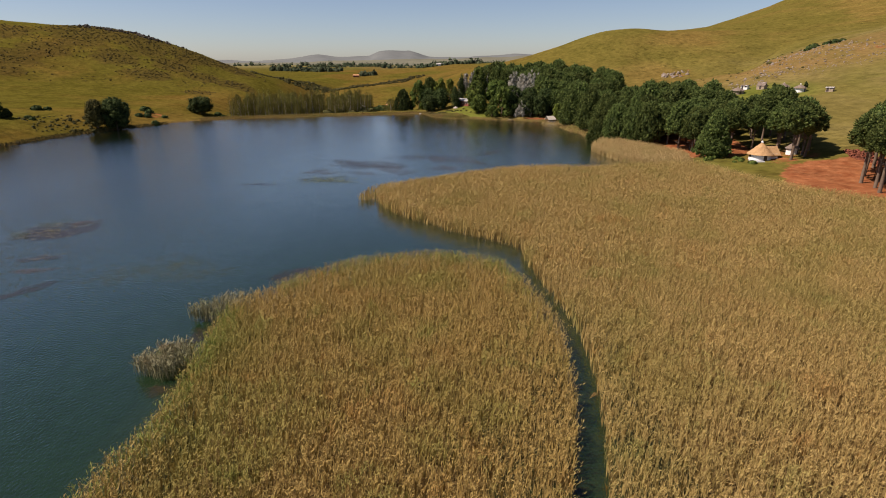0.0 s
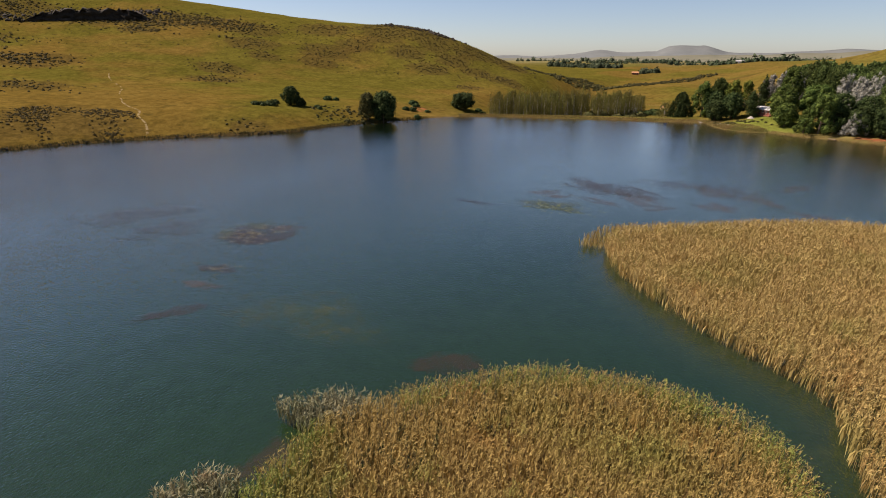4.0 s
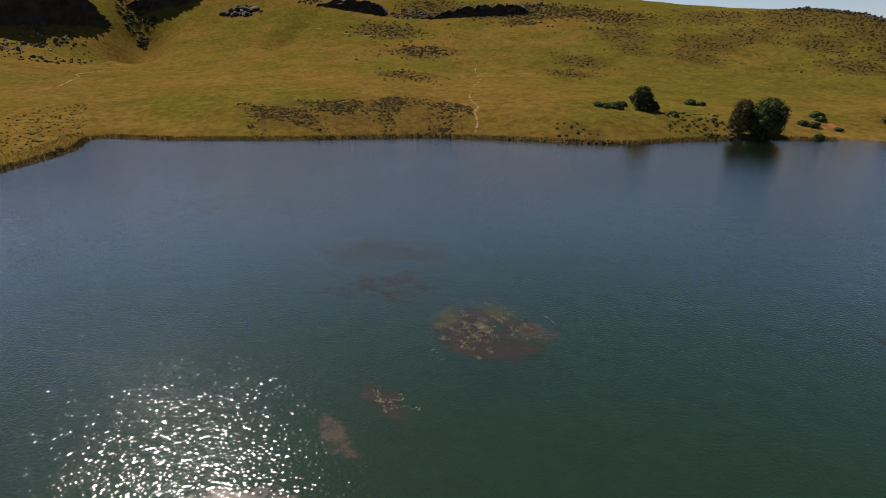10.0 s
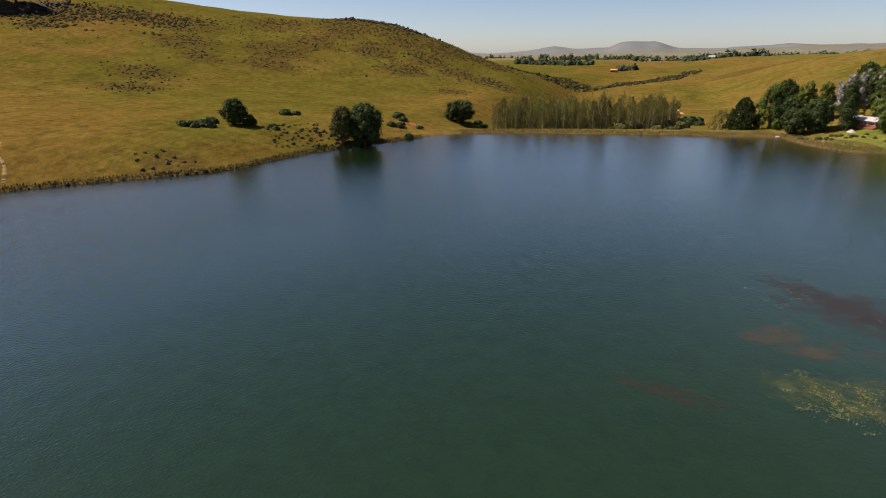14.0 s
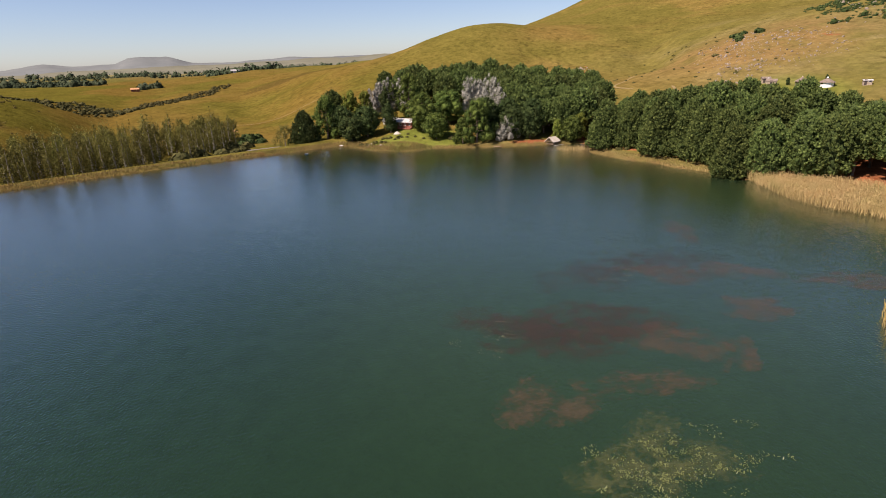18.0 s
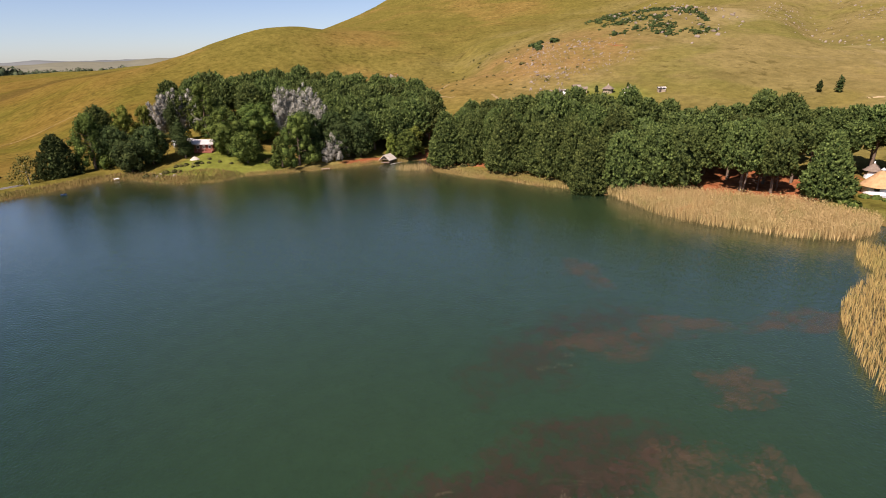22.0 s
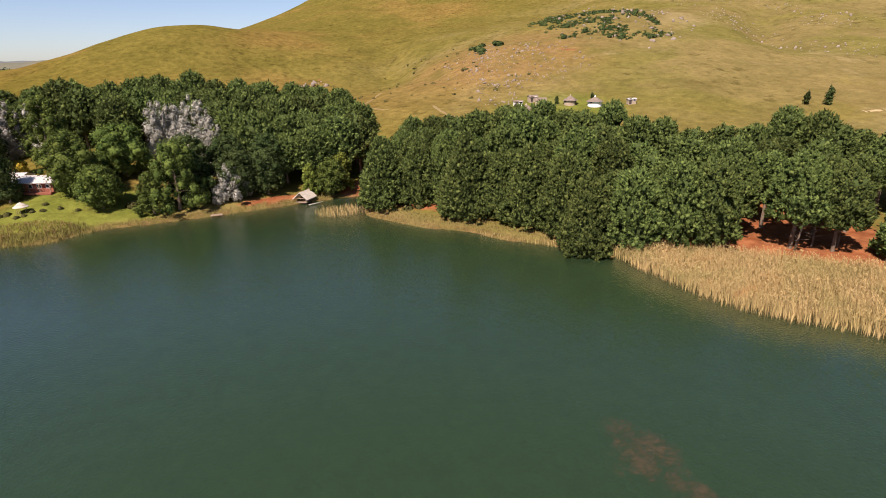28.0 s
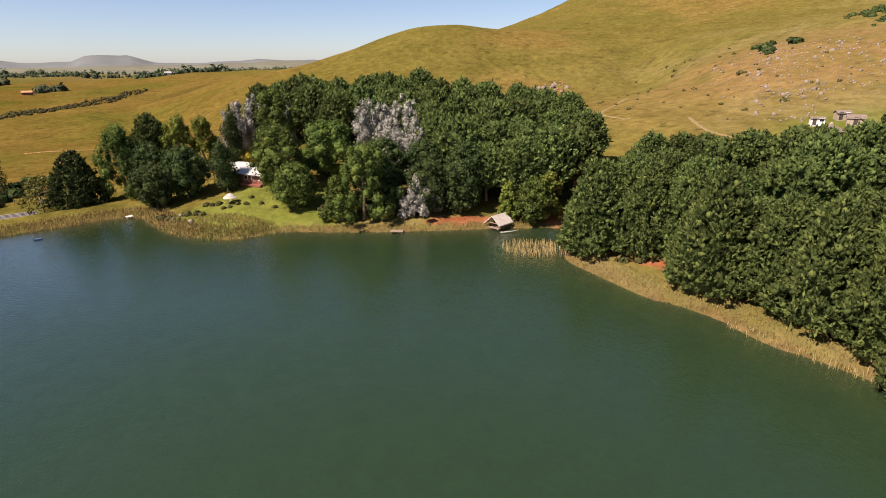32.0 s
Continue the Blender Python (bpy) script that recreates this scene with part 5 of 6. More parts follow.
boulders("hillside_rocks", spots_in([(185, 300), (215, 280), (250, 300), (262, 350), (225, 372), (190, 340)], 190, (0.3, 0.85), rng, 0.12), M_ROCK, "pale boulders strewn on the east hillside", 1)
boulders("hillside_rocks", spots_in([(172, 336), (214, 360), (246, 312), (238, 292), (206, 262), (188, 290)], 430, (0.15, 0.5), rng, 0.09), M_ROCK, "small pale stones strewn over the brown knoll", 12)
boulders("hillside_rocks", spots_in([(255, 270), (330, 262), (460, 350), (470, 400), (380, 390), (262, 320)], 240, (0.5, 1.5), rng), M_ROCK, "pale boulders among the hill thicket", 2)
boulders("hillside_rocks", spots_in([(300, 130), (380, 150), (480, 220), (560, 330), (470, 330), (330, 240)], 420, (0.25, 0.8), rng, 0.05), M_ROCK, "pale stones scattered over the upper slope", 3)
boulders("hillside_rocks", spots_in([(176, 432), (196, 434), (204, 450), (184, 452)], 50, (0.6, 1.8), rng), M_ROCK, "bare rocks in a red scar behind the wood", 4)
boulders("hillside_rocks", spots_in([(160, 285), (190, 300), (185, 320), (155, 300)], 60, (0.4, 0.9), rng), M_ROCK, "low stones above the homestead", 5)
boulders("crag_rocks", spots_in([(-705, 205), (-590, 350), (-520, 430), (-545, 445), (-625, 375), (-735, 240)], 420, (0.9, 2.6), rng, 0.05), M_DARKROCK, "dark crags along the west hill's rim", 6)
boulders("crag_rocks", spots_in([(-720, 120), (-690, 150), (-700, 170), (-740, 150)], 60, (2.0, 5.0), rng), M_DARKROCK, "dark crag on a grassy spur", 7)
boulders("crag_rocks", spots_in([(-640, -110), (-560, -60), (-560, 20), (-650, 10)], 90, (0.5, 1.5), rng), M_ROCK, "broken rocks below the cliff", 8)
boulders("crag_rocks", spots_in([(-330, 535), (-270, 545), (-240, 560), (-280, 560), (-340, 550)], 120, (0.8, 2.2), rng), M_DARKROCK, "dark rocks along the hill's crest", 9)
boulders("shore_stones", spots_in(strip_poly(WEST_SHORE[2:9], -0.6, 0.8), 190, (0.2, 0.55), rng), M_DARKROCK, "dark stones along the waterline", 10)
boulders("shore_stones", [(-1, 324, 0.8), (0.8, 325.5, 0.6), (-2, 322.5, 0.5), (2.5, 319, 0.7), (0, 320.5, 0.5)], M_ROCK, "pale rocks in the grass of the headland", 11)


def cliff(name, line, tall, label, seed, back=2.0):
    """A jagged rock face along a line, its back sunk in the hill."""
    rng = np.random.default_rng(seed)
    L = spline(line, 14, False)
    d = np.gradient(L, axis=0)
    n = np.stack((d[:, 1], -d[:, 0]), axis=1) / np.linalg.norm(d, axis=1)[:, None]
    z0 = height(L[:, 0], L[:, 1]) - 4
    ends = np.minimum(np.arange(len(L)), np.arange(len(L))[::-1]) / (0.3 * len(L))
    rows, top = 9, 4 + tall * (0.8 + 0.35 * rng.random(len(L))) * step(-0.05, 1.0, ends)
    V = []
    for k in range(rows + 2):
        u = min(k / rows, 1.0)
        ledge = (4.0 * (1 - u) + 2.4 * rng.normal(size=len(L))) if k <= rows else np.full(len(L), -40.0)
        V.append(np.stack((L[:, 0] + n[:, 0] * ledge, L[:, 1] + n[:, 1] * ledge, z0 + u * top + (0 if k <= rows else back)), axis=1))
    m = len(L)
    i = np.arange((rows + 2) * m).reshape(rows + 2, m)
    Q = np.stack((i[:-1, :-1], i[:-1, 1:], i[1:, 1:], i[1:, :-1]), axis=-1).reshape(-1, 4)
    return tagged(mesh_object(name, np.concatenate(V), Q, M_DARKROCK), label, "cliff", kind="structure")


scrub("marsh_tufts", spots_in([(-262, 40), (-246, 34), (-222, 30), (-206, 27), (-208, 31), (-224, 36), (-243, 42)], 46, (0.35, 0.9), rng), M_TUSSOCK, "dark sedge tufts standing in the shallows", 61, 12)
scrub("marsh_tufts", spots_in([(-330, 30), (-268, 36), (-236, 26), (-210, 14), (-240, 0), (-320, 8)], 380, (0.2, 0.6), rng, 0.0), M_TUSSOCK, "tussocks of the marsh at the lake's end", 62, 9)
scrub("hillside_scrub", spots_in([(-700, -140), (-560, -70), (-520, -10), (-580, 10), (-660, -10), (-690, -60)], 330, (0.6, 1.6), rng, 0.06), M_HEATH, "bands of dark scrub below the cliff", 63)
boulders("crag_rocks", spots_in([(-700, -140), (-560, -70), (-530, -20), (-590, 0), (-670, -20)], 150, (0.7, 2.2), rng, 0.07), M_DARKROCK, "dark rock ledges below the cliff", 64)
scrub("ravine_scrub", spots_in([(-700, 38), (-745, 60), (-800, 40), (-800, 10), (-730, 26)], 260, (1.0, 2.4), rng), M_SCRUB, "dark bush filling the ravine", 65)
scrub("shore_bushes", [(-158, 293, 1.9), (-154.5, 295, 2.2), (-141, 279, 1.2), (-143.5, 274, 1.4), (-147, 259, 1.3), (-145.5, 262, 1.1), (-186, 252, 1.5), (-183, 250, 1.3)], M_DARK, "dark round bushes beside the shore trees", 66, 50)
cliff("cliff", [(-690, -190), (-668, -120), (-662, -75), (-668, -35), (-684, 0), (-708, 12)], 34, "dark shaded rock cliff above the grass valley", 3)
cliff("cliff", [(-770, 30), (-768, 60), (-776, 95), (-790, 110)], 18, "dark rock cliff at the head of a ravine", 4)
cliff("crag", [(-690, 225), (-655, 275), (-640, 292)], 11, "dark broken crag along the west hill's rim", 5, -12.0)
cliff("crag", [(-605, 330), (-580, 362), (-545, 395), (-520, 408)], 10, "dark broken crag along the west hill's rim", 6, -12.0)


# ---- tracks ----
def track(name, line, width, mat, label, seed=0, gaps=0.0):
    rng = np.random.default_rng(seed)
    L = spline(line, 10, False)
    d = np.gradient(L, axis=0)
    n = np.stack((d[:, 1], -d[:, 0]), axis=1) / np.linalg.norm(d, axis=1)[:, None]
    w = width * rng.uniform(0.6, 1.3, len(L))[:, None] / 2
    rows = []
    for k in (-1.0, -0.4, 0.4, 1.0):
        P = L + n * w * k
        rows.append(np.stack((P[:, 0], P[:, 1], height(P[:, 0], P[:, 1]) + (0.10 if abs(k) < 0.9 else -0.05)), axis=1))
    m = len(L)
    i = np.arange(4 * m).reshape(4, m)
    Q = np.stack((i[:-1, :-1], i[:-1, 1:], i[1:, 1:], i[1:, :-1]), axis=-1)
    Q = Q[:, rng.random(m - 1) > gaps].reshape(-1, 4)
    return tagged(mesh_object(name, np.concatenate(rows), Q, mat), label, "track", kind="structure")


track("footpath", [(-206, 170.5), (-214, 176), (-224, 180), (-232, 186), (-246, 190), (-259, 196)], 1.1, M_WORN, "worn footpath down to the west shore", 1, 0.25)
track("footpath", [(-262, 198), (-290, 215), (-320, 236), (-356, 252), (-372, 262)], 0.9, M_WORN, "worn footpath on the west slope", 2, 0.55)
track("footpath", [(-395, -8), (-410, 6), (-440, 8), (-462, 11), (-480, 8), (-500, 22)], 1.4, M_WORN, "worn track across the valley meadow", 3, 0.3)
track("footpath", [(-620, 190), (-600, 205), (-560, 235), (-540, 262)], 1.4, M_WORN, "worn track climbing a gully", 4, 0.5)
track("dirt_road", [(141, 334), (139.5, 336), (143, 350), (158, 362), (176, 372)], 1.5, M_WORN, "worn dirt track behind the wood", 5)
track("dirt_road", [(124, 262), (132, 276), (138, 292), (141, 304), (150, 318)], 1.5, M_WORN, "worn dirt track behind the wood", 6)
track("dirt_road", [(198, 181), (204, 173), (210, 164), (214, 156)], 2.6, M_PATH, "pale bare strip on the east meadow", 7, 0.1)
track("dirt_road", [(-66, 522), (-56, 524), (-46, 515), (-44, 490), (-42, 458)], 2.4, M_REDTRACK, "reddish dirt road across the valley meadow", 8)
track("dirt_road", [(-46, 515), (-20, 520), (20, 512)], 1.2, M_WORN, "worn dirt road across the valley meadow", 9)


# ---- buildings ----
def gable_house(name, x, y, turn, L, W, wall, rise, wall_mat, roof_mat, label, over=0.35, doors=1, windows=2, z=None, group="", category="house"):
    """A house with gabled roof, L along its own x; doors and windows on the -y face."""
    thing = new(name)
    bm = bmesh.new()
    a, b = L / 2, W / 2
    vs = [bm.verts.new(p) for p in ((-a, -b, -0.6), (a, -b, -0.6), (a, b, -0.6), (-a, b, -0.6), (-a, -b, wall), (a, -b, wall), (a, b, wall), (-a, b, wall), (-a, 0, wall + rise), (a, 0, wall + rise))]
    for f in ((0, 1, 5, 4), (2, 3, 7, 6), (1, 2, 6, 9, 5), (3, 0, 4, 8, 7), (0, 3, 2, 1)):
        bm.faces.new([vs[i] for i in f])
    part("wall", bm, wall_mat, thing)
    for s in (-1, 1):
        bm = bmesh.new()
        e, t = b + over, 0.12
        drop_z = rise * over / b
        p = [(-a - over, 0, wall + rise + 0.03), (a + over, 0, wall + rise + 0.03), (a + over, s * e, wall - drop_z + 0.03), (-a - over, s * e, wall - drop_z + 0.03)]
        lo = [bm.verts.new(q) for q in p]
        hi = [bm.verts.new((q[0], q[1], q[2] + t)) for q in p]
        bm.faces.new(lo)
        bm.faces.new(hi[::-1])
        for i in range(4):
            bm.faces.new((lo[i], hi[i], hi[(i + 1) % 4], lo[(i + 1) % 4]))
        bmesh.ops.recalc_face_normals(bm, faces=bm.faces[:])
        part("roof", bm, roof_mat, thing)
    n = doors + windows
    for i in range(n):
        cx = -a + L * (i + 0.5) / n
        if i % 2 == 0 and doors:
            part("door", box_bm(cx - 0.45, -b - 0.05, 0, cx + 0.45, -b + 0.04, 2.0), M_DARKDOOR, thing)
            doors -= 1
        else:
            win = part("window", box_bm(cx - 0.55, -b - 0.04, 0.95, cx + 0.55, -b + 0.03, 1.95), M_WHITE, thing)
            part("pane", box_bm(cx - 0.45, -b - 0.06, 1.05, cx + 0.45, -b - 0.03, 1.85, 0), M_GLASS, win)
    thing.matrix_world = pose(x, y, hz(x, y) if z is None else z, 0, 0, turn)
    return tagged(thing, label, category, group)


def round_hut(name, x, y, turn, r, wall, rise, wall_mat, roof_mat, label, over=0.5, rings=6, group="", category="hut", windows=3):
    """A rondavel: round wall, stepped thatch cone with a cap, door and windows."""
    thing = new(name)
    bm = bmesh.new()
    bmesh.ops.create_cone(bm, cap_ends=True, segments=28, radius1=r, radius2=r, depth=wall + 0.8)
    bmesh.ops.translate(bm, vec=(0, 0, (wall - 0.8) / 2), verts=bm.verts[:])
    part("wall", bm, wall_mat, thing, smooth=False)
    bm = bmesh.new()
    R = r + over
    prev = None
    prof = []
    for k in range(rings):
        u0, u1 = k / rings, (k + 1) / rings
        prof += [(R * (1 - u0) + 0.05, wall - 0.25 + rise * u0), (R * (1 - u1) + 0.16, wall - 0.25 + rise * u1 - 0.05)]
    prof.append((0.12, wall - 0.1 + rise))
    rngr = random.Random(int(x * 7))
    for pr, pz in prof:
        ring = [bm.verts.new(((pr + rngr.uniform(-0.04, 0.04)) * math.cos(6.2832 * i / 32), (pr + rngr.uniform(-0.04, 0.04)) * math.sin(6.2832 * i / 32), pz + rngr.uniform(-0.03, 0.03))) for i in range(32)]
        if prev:
            for i in range(32):
                bm.faces.new((prev[i], prev[(i + 1) % 32], ring[(i + 1) % 32], ring[i]))
        prev = ring
    bm.faces.new(prev)
    part("roof", bm, roof_mat, thing)
    bm = bmesh.new()
    bmesh.ops.create_cone(bm, cap_ends=True, segments=12, radius1=0.42 * min(1, r / 3), radius2=0.05, depth=0.5)
    bmesh.ops.translate(bm, vec=(0, 0, wall + rise), verts=bm.verts[:])
    part("roof_cap", bm, wall_mat, thing)
    for k in range(windows + 1):
        a = 360 * k / (windows + 1) - 90
        m = pose(0, 0, 0, 0, 0, a)
        if k == 0:
            bm = box_bm(r - 0.08, -0.45, 0, r + 0.06, 0.45, 1.95)
            bm.transform(m)
            part("door", bm, M_DARKDOOR, thing)
        else:
            bm = box_bm(r - 0.08, -0.5, 0.9, r + 0.05, 0.5, 1.75)
            bm.transform(m)
            w = part("window", bm, M_DARKDOOR, thing)
            bm = box_bm(r - 0.02, -0.42, 0.98, r + 0.07, 0.42, 1.67, 0)
            bm.transform(m)
            part("pane", bm, M_GLASS, w)
    thing.matrix_world = pose(x, y, hz(x, y), 0, 0, turn)
    return tagged(thing, label, category, group)


# guest rondavel by the clearing, with its wing, terrace and store
round_hut("rondavel", 98.5, 162, 0, 3.0, 1.9, 3.5, M_WHITE, M_THATCH, "white round hut with a golden stepped thatch roof", 0.65, 6)
wing = gable_house("rondavel_wing", 101.6, 163.0, 5, 3.6, 3.8, 1.8, 1.9, M_WHITE, M_THATCH, "white thatched wing joined to the round hut", 0.6, 1, 2, z=hz(98.5, 162))
terrace = part("terrace", box_bm(94.5, 157.0, hz(96, 158) - 0.5, 103, 160.8, hz(98.5, 162) + 0.05, 0.04), M_STONE)
tagged(terrace, "grey stone terrace before the thatched hut", "terrace")
round_hut("store_hut", 110, 165, 40, 1.6, 2.0, 1.7, M_WHITE, M_DARKTHATCH, "small white round store with dark thatch", 0.4, 4, windows=1)
scrub("garden_shrubs", [(92.8, 155.4, 1.1), (84.0, 164.0, 1.3), (92.6, 161.5, 0.9), (92.3, 163.5, 1.0), (91.5, 159.5, 0.7), (89, 158.4, 0.6), (86.5, 166.5, 1.6), (88, 168, 1.8)], M_OAK, "clipped green shrubs before the thatched hut", 21, 60)

# the lodge with its veranda, and the shed behind
lodge = gable_house("lodge", 17.6, 336.6, -52, 13, 4.8, 2.6, 0.9, M_REDWALL, M_TIN, "long red-brown lodge with a pale metal roof", 0.9, 2, 4)
part("veranda_deck", box_bm(-6.5, -3.6, -0.4, 6.5, -2.4, 0.1), M_REDWALL, lodge, "red veranda floor")
for k in range(6):
    part("veranda_post", box_bm(-6.4 + k * 2.53, -3.25, 0.15, -6.25 + k * 2.53, -3.1, 2.35, 0.01), M_WOOD, lodge)
gable_house("shed", 17.5, 349, -52, 6, 4.5, 2.2, 0.7, M_WHITE, M_TIN, "pale-roofed shed behind the lodge", 0.4, 1, 2, z=hz(16.5, 334.5) + 0.3)


def garden_shelter(x, y):
    thing = new("thatched_shelter")
    for a in range(0, 360, 60):
        c, s = 1.3 * math.cos(radians(a)), 1.3 * math.sin(radians(a))
        v, q = tube([(c, s, -0.3), (c, s, 2.0)], (0.07, 0.06), 6)
        mesh_object("post", v, q, M_WOOD, thing)
    bm = bmesh.new()
    prev = None
    for pr, pz in ((2.1, 1.85), (2.1, 2.0), (1.4, 2.5), (1.42, 2.58), (0.7, 3.05), (0.06, 3.4)):
        ring = [bm.verts.new((pr * math.cos(6.2832 * i / 20), pr * math.sin(6.2832 * i / 20), pz)) for i in range(20)]
        if prev:
            for i in range(20):
                bm.faces.new((prev[i], prev[(i + 1) % 20], ring[(i + 1) % 20], ring[i]))
        prev = ring
    bm.faces.new(prev)
    part("roof", bm, M_OLDTHATCH, thing)
    thing.matrix_world = pose(x, y, hz(x, y))
    thing.scale = (0.72, 0.72, 0.72)
    return tagged(thing, "small round garden shelter with grey thatch", "shelter")


garden_shelter(11.4, 325)


def boathouse(x, y, turn):
    thing = new("boathouse")
    for px_ in (-2.2, 0.0, 2.2):
        for py_ in (-1.8, 1.8):
            v, q = tube([(px_, py_, -1.4), (px_, py_, 1.75)], (0.1, 0.09), 7)
            mesh_object("post", v, q, M_WOOD, thing)
    for s in (-1, 1):
        bm = bmesh.new()
        p = [(-2.9, 0, 3.6), (2.9, 0, 3.6), (2.9, s * 2.7, 1.35), (-2.9, s * 2.7, 1.35)]
        lo = [bm.verts.new(q) for q in p]
        hi = [bm.verts.new((q[0], q[1], q[2] + 0.24)) for q in p]
        bm.faces.new(lo)
        bm.faces.new(hi[::-1])
        for i in range(4):
            bm.faces.new((lo[i], hi[i], hi[(i + 1) % 4], lo[(i + 1) % 4]))
        bmesh.ops.recalc_face_normals(bm, faces=bm.faces[:])
        part("roof", bm, M_OLDTHATCH, thing)
    for k in range(9):
        part("deck_board", box_bm(-2.6 + k * 0.58, -2.0, 0.42, -2.06 + k * 0.58, 2.0, 0.5, 0.01), M_WOOD, thing)
    part("rail", box_bm(-2.55, -2.0, 1.0, 2.4, -1.9, 1.1, 0.01), M_WOOD, thing)
    part("tie_beam", box_bm(-2.3, -2.1, 1.7, -2.1, 2.1, 1.86, 0.01), M_WOOD, thing)
    thing.matrix_world = pose(x, y, 0, 0, 0, turn)
    thing.scale = (0.78, 0.78, 0.78)
    return tagged(thing, "open boathouse with a steep pale grey thatch roof", "boathouse")


boathouse(60.2, 287.6, 18)


def jetty(name, x, y, turn, L, W, mat, label, top=0.45):
    thing = new(name)
    n = int(L / 0.3)
    for k in range(n):
        part("board", box_bm(-L / 2 + k * L / n, -W / 2, top - 0.06, -L / 2 + (k + 0.9) * L / n, W / 2, top, 0.008), mat, thing)
    for px_ in (-L / 2 + 0.2, L / 2 - 0.2):
        for py_ in (-W / 2 + 0.15, W / 2 - 0.15):
            v, q = tube([(px_, py_, -1.5), (px_, py_, top - 0.05)], (0.08, 0.08), 6)
            mesh_object("post", v, q, M_WOOD, thing)
    thing.matrix_world = pose(x, y, 0, 0, 0, turn)
    return tagged(thing, label, "jetty")


jetty("jetty", 40.0, 294.3, -28, 2.6, 1.6, M_WOOD, "small brown wooden jetty at the shaded shore")
jetty("jetty", -9.8, 333.2, 20, 1.4, 1.0, M_WHITE, "small pale bench-like jetty on the garden shore", 0.6)


def rowing_boat(x, y, turn):
    thing = new("rowing_boat")
    bm = bmesh.new()
    rows = []
    for k in range(9):
        u = k / 8
        half = 0.62 * math.sin(math.pi * min(0.96, 0.2 + 0.72 * u)) ** 0.7
        rows.append([bm.verts.new((-1.6 + 3.2 * u, s * half * w, z)) for s, w, z in ((-1, 1, 0.42), (-1, 0.8, 0.05), (0, 0, -0.12), (1, 0.8, 0.05), (1, 1, 0.42))])
    for a, b in zip(rows[:-1], rows[1:]):
        for i in range(4):
            bm.faces.new((a[i], a[i + 1], b[i + 1], b[i]))
    bm.faces.new(rows[0][::-1])
    bm.faces.new(rows[-1])
    bmesh.ops.solidify(bm, geom=bm.faces[:], thickness=0.04)
    part("hull", bm, M_BLUE, thing)
    for sx in (-0.8, 0.1, 0.9):
        part("seat", box_bm(sx - 0.13, -0.5, 0.26, sx + 0.13, 0.5, 0.31, 0.01), M_WHITE, thing)
    thing.matrix_world = pose(x, y, 0.02, 0, 0, turn)
    thing.scale = (0.45, 0.45, 0.45)
    return tagged(thing, "small blue rowing boat afloat near the dam", "boat")


rowing_boat(-25.5, 324, 10)
v, q = tube([(58.5, 284.2, 0.12), (60.5, 283.2, 0.35), (62.2, 283.0, 0.5)], (0.16, 0.12, 0.06), 7)
tagged(mesh_object("sunken_log", v, q, M_PALEBARK, smooth=True), "pale drowned log lying off the boathouse", "log")
gable_house("pump_house", -57, 424, 60, 4.5, 4, 1.8, 2.2, M_WHITE, M_WHITE, "small steep white hut below the dam", 0.3, 1, 0)


def seedling_beds(x, y, turn):
    """Rows of covered beds on tilled ground."""
    z = hz(x, y)
    plot = tagged(part("tilled_plot", box_bm(-7, -5, -0.6, 7, 5, 0.1, 0.1), M_FIELD), "dark tilled plot on the north bank", "plot")
    plot.matrix_world = pose(x, y, z, 0, 0, turn)
    for k in range(7):
        b = part("cover_strip", box_bm(-6.8, -4.6 + k * 1.35, 0.1, 6.8, -4.15 + k * 1.35, 0.3, 0.06), M_SHEET, plot)


seedling_beds(-37, 350, 8)

# homestead on the east slope
for x, y, turn, r, label in ((150.5, 276, 0, 3.6, "round hut with dark thatch on a green yard"), (170.5, 259, 20, 3.0, "white round hut with grey thatch"), (168, 267.5, 0, 2.6, "brown round hut with dark thatch")):
    round_hut("homestead_hut", x, y, turn, r * 0.85, 1.7, 1.7, M_WHITE if r < 3.3 and r > 2.8 else M_MUDWALL, M_DARKTHATCH, label, 0.5, 4, "homestead huts", windows=2)
gable_house("homestead_house", 158.5, 284, -50, 3.2, 2.6, 1.7, 0.4, M_WHITE, M_DARKTHATCH, "small white house with a flat dark roof", 0.25, 1, 1, group="homestead houses")
gable_house("homestead_house", 166, 282, -40, 3.2, 2.6, 1.7, 0.6, M_MUDWALL, M_DARKTHATCH, "small pale house with a dark roof", 0.25, 1, 1, group="homestead houses")
gable_house("homestead_house", 163, 277, -60, 3.8, 2.6, 1.7, 0.8, M_MUDWALL, M_DARKTHATCH, "low brown house with a dark roof", 0.25, 1, 0, group="homestead houses")
gable_house("homestead_house", 177, 248, -50, 2.8, 2.2, 1.6, 0.3, M_MUDWALL, M_TIN, "low white house apart from the others", 0.25, 1, 1, group="homestead houses")
for x, y, h in ((204, 191, 6.5), (202, 197, 4.5), (166, 272, 3.0), (175, 262, 3.2)):
    thing = make_tree("slope_tree", "spire", h, h * 0.4, M_DARK, int(x + y), 500, 0.4)
    thing.matrix_world = pose(x, y, hz(x, y))
    tagged(thing, "small upright dark tree on the east slope", "tree")
for k, (x, y, h) in enumerate(((117, 193, 17), (119, 187, 17.5), (112, 166, 17), (115, 171, 16), (104.5, 156.5, 16), (107, 160, 17), (110, 159, 15))):
    thing = make_tree("pine_tree", "stem", h, 7, M_PINE, 400 + k, 2200, 0.36)
    thing.matrix_world = pose(x, y, hz(x, y))
    tagged(thing, "very tall pine standing above the wood", "tree")

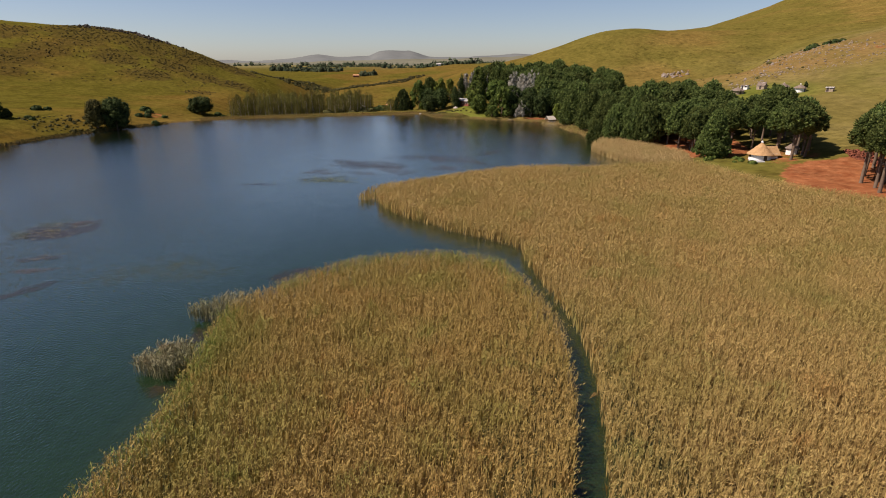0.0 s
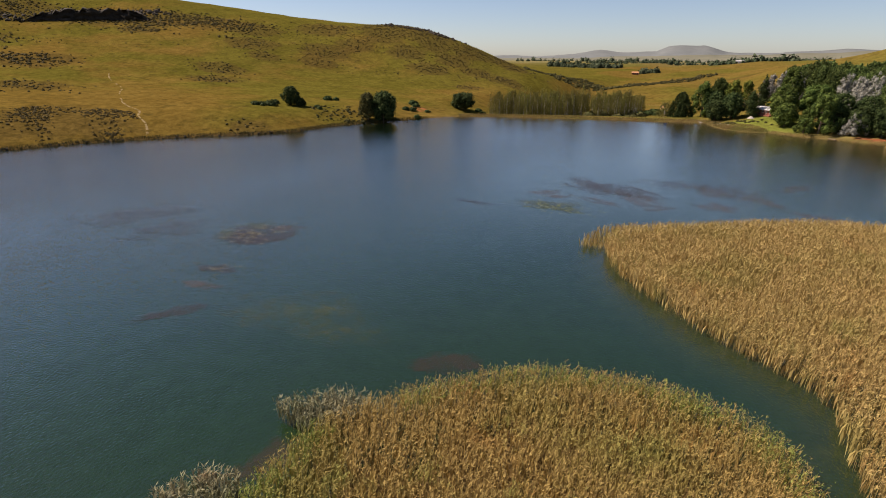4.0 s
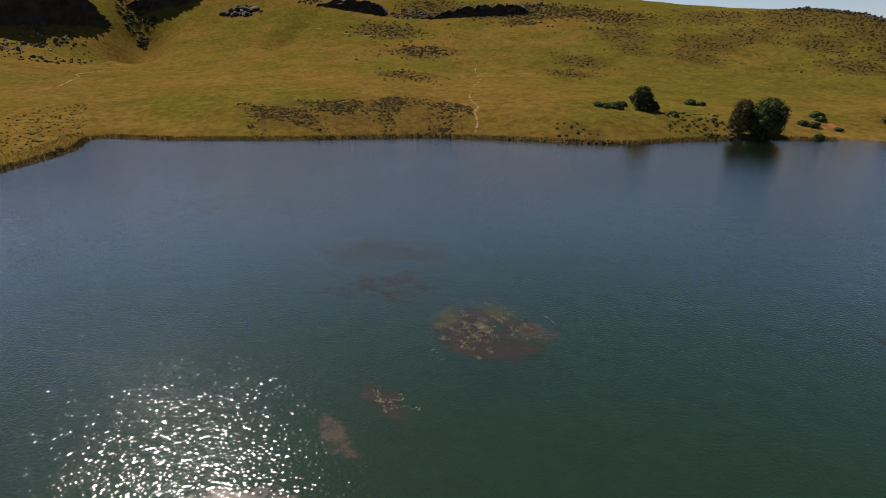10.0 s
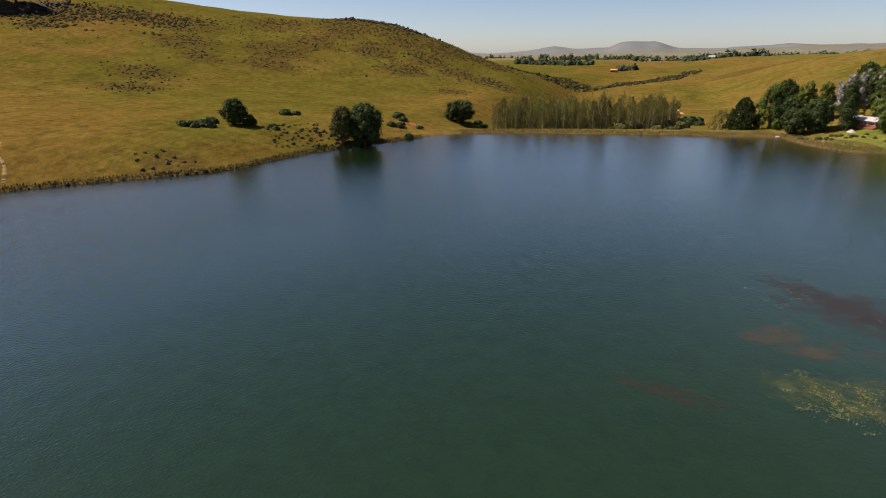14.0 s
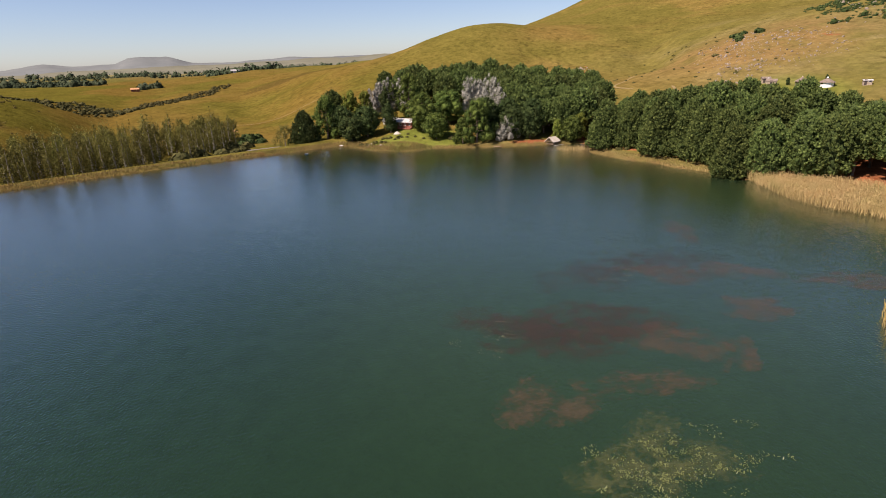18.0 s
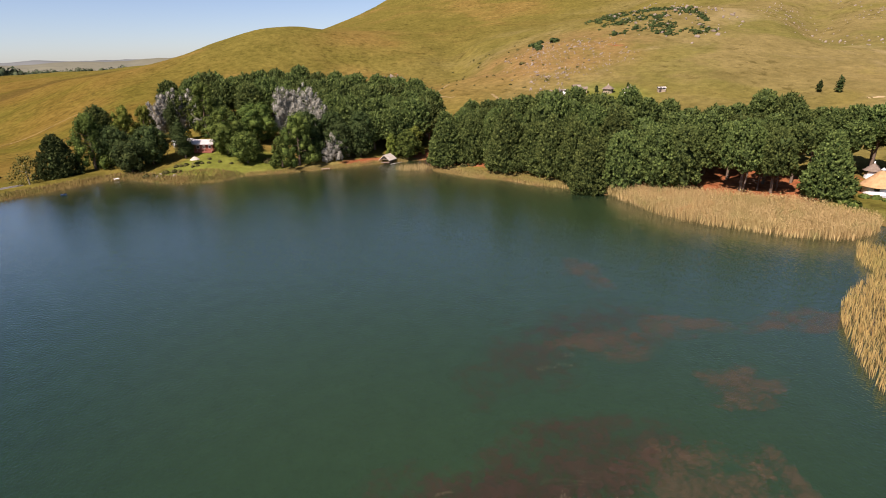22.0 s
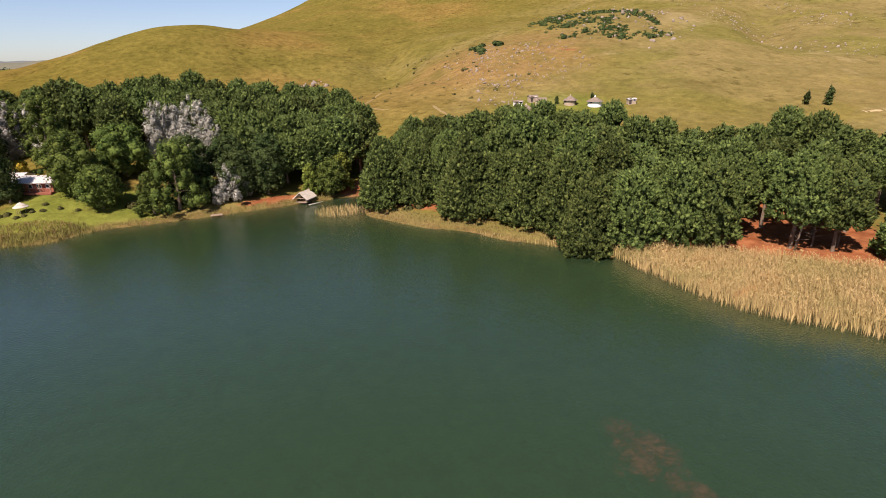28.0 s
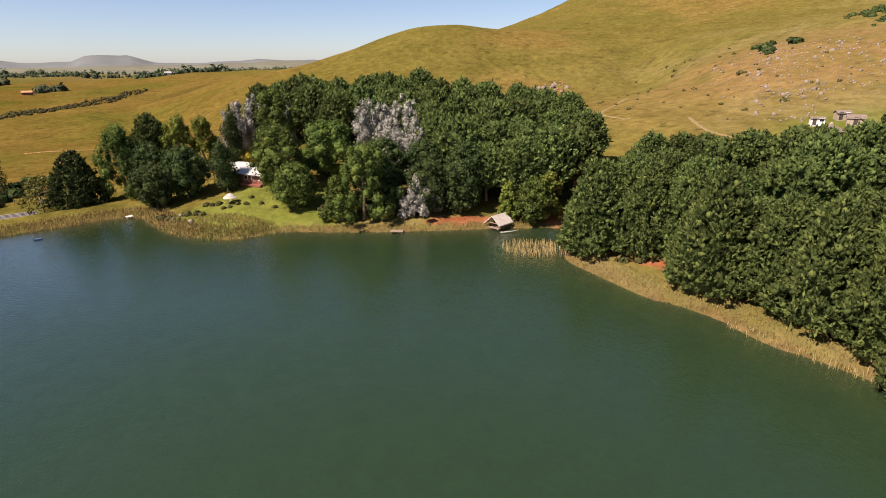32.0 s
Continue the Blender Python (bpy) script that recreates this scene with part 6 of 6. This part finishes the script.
# ---- distance ----
def far_wood(poly, n, r, label, seed):
    g = np.random.default_rng(seed)
    scrub("far_wood", [(a, b, c) for a, b, c in spots_in(poly, n, r, g)], M_FAR, label, seed, 10, "wood", 1.5)


far_wood([(-330, 1110), (-190, 1075), (-180, 1100), (-260, 1180), (-340, 1180)], 220, (3.0, 6.0), "dark wood on the valley plain", 51)
far_wood([(-40, 1130), (60, 1160), (70, 1190), (-30, 1170)], 110, (3.0, 6.0), "dark trees round a far farm", 52)
far_wood([(-128, 915), (-104, 925), (-100, 945), (-126, 940)], 26, (2.5, 5.0), "clump of trees on the valley meadow", 53)
far_wood([(100, 1300), (340, 1260), (340, 1275), (100, 1318)], 120, (3.0, 5.5), "long row of trees on a far ridge", 54)
far_wood([(70, 1240), (100, 1245), (100, 1270), (70, 1262)], 40, (4.0, 8.0), "clump of tall far trees", 55)
far_wood([(-420, 1500), (-100, 1480), (0, 1560), (-300, 1640)], 160, (3.0, 6.0), "scattered trees of the far plain", 56)
far_wood([(-60, 1700), (250, 1650), (350, 1800), (0, 1850)], 120, (3.0, 6.0), "scattered trees of the far plain", 57)
far_wood([(-700, 1900), (500, 1900), (600, 2300), (-800, 2300)], 200, (4.0, 9.0), "tree lines of the far plain", 58)
gable_house("far_farmhouse", 8, 1152, 10, 16, 7, 3, 2, M_WHITE, M_TIN, "pale far farmhouse among dark trees", 0.4, 1, 3)
gable_house("far_farmhouse", -128, 892, 0, 9, 5, 2.6, 1.5, M_REDWALL, M_REDTRACK, "small reddish far barn", 0.4, 1, 1)


def far_range(name, rows, dist, mat, label, seed):
    """A range of hills: bearing and angle of rise of its crest, seen from the lake."""
    g = np.random.default_rng(seed)
    az = np.linspace(rows[0][0], rows[-1][0], 160)
    el = np.interp(az, [r[0] for r in rows], [r[1] for r in rows]) + 0.03 * np.convolve(g.normal(size=164), np.ones(5) / 2, "valid")
    V = []
    for u in np.linspace(0, 1, 8):
        R = dist - 900 * (1 - u)
        z = 12 + (31 + dist * np.tan(np.radians(el)) - 12) * u ** 1.6 * (1 + 0.06 * g.normal(size=len(az)) * (0 < u < 1))
        V.append(np.stack((R * np.sin(np.radians(az)), R * np.cos(np.radians(az)), z), axis=1))
    m = len(az)
    V.append(V[-1] + (0, 60, -60))
    i = np.arange(9 * m).reshape(9, m)
    Q = np.stack((i[:-1, :-1], i[:-1, 1:], i[1:, 1:], i[1:, :-1]), axis=-1).reshape(-1, 4)
    return tagged(mesh_object(name, np.concatenate(V), Q, mat, smooth=True), label, "hills", kind="structure")


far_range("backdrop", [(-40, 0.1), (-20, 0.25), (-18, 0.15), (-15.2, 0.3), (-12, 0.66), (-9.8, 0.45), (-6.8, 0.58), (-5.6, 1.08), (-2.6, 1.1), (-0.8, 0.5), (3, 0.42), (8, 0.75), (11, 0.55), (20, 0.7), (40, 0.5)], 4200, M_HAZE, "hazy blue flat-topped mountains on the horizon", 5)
far_range("backdrop", [(-40, -0.1), (-16, -0.05), (-8, 0.15), (-3, 0.28), (2, 0.25), (9, 0.5), (16, 0.65), (25, 0.6), (40, 0.4)], 3000, M_HAZED_PLAIN, "haze-paled far downs below the mountains", 6)
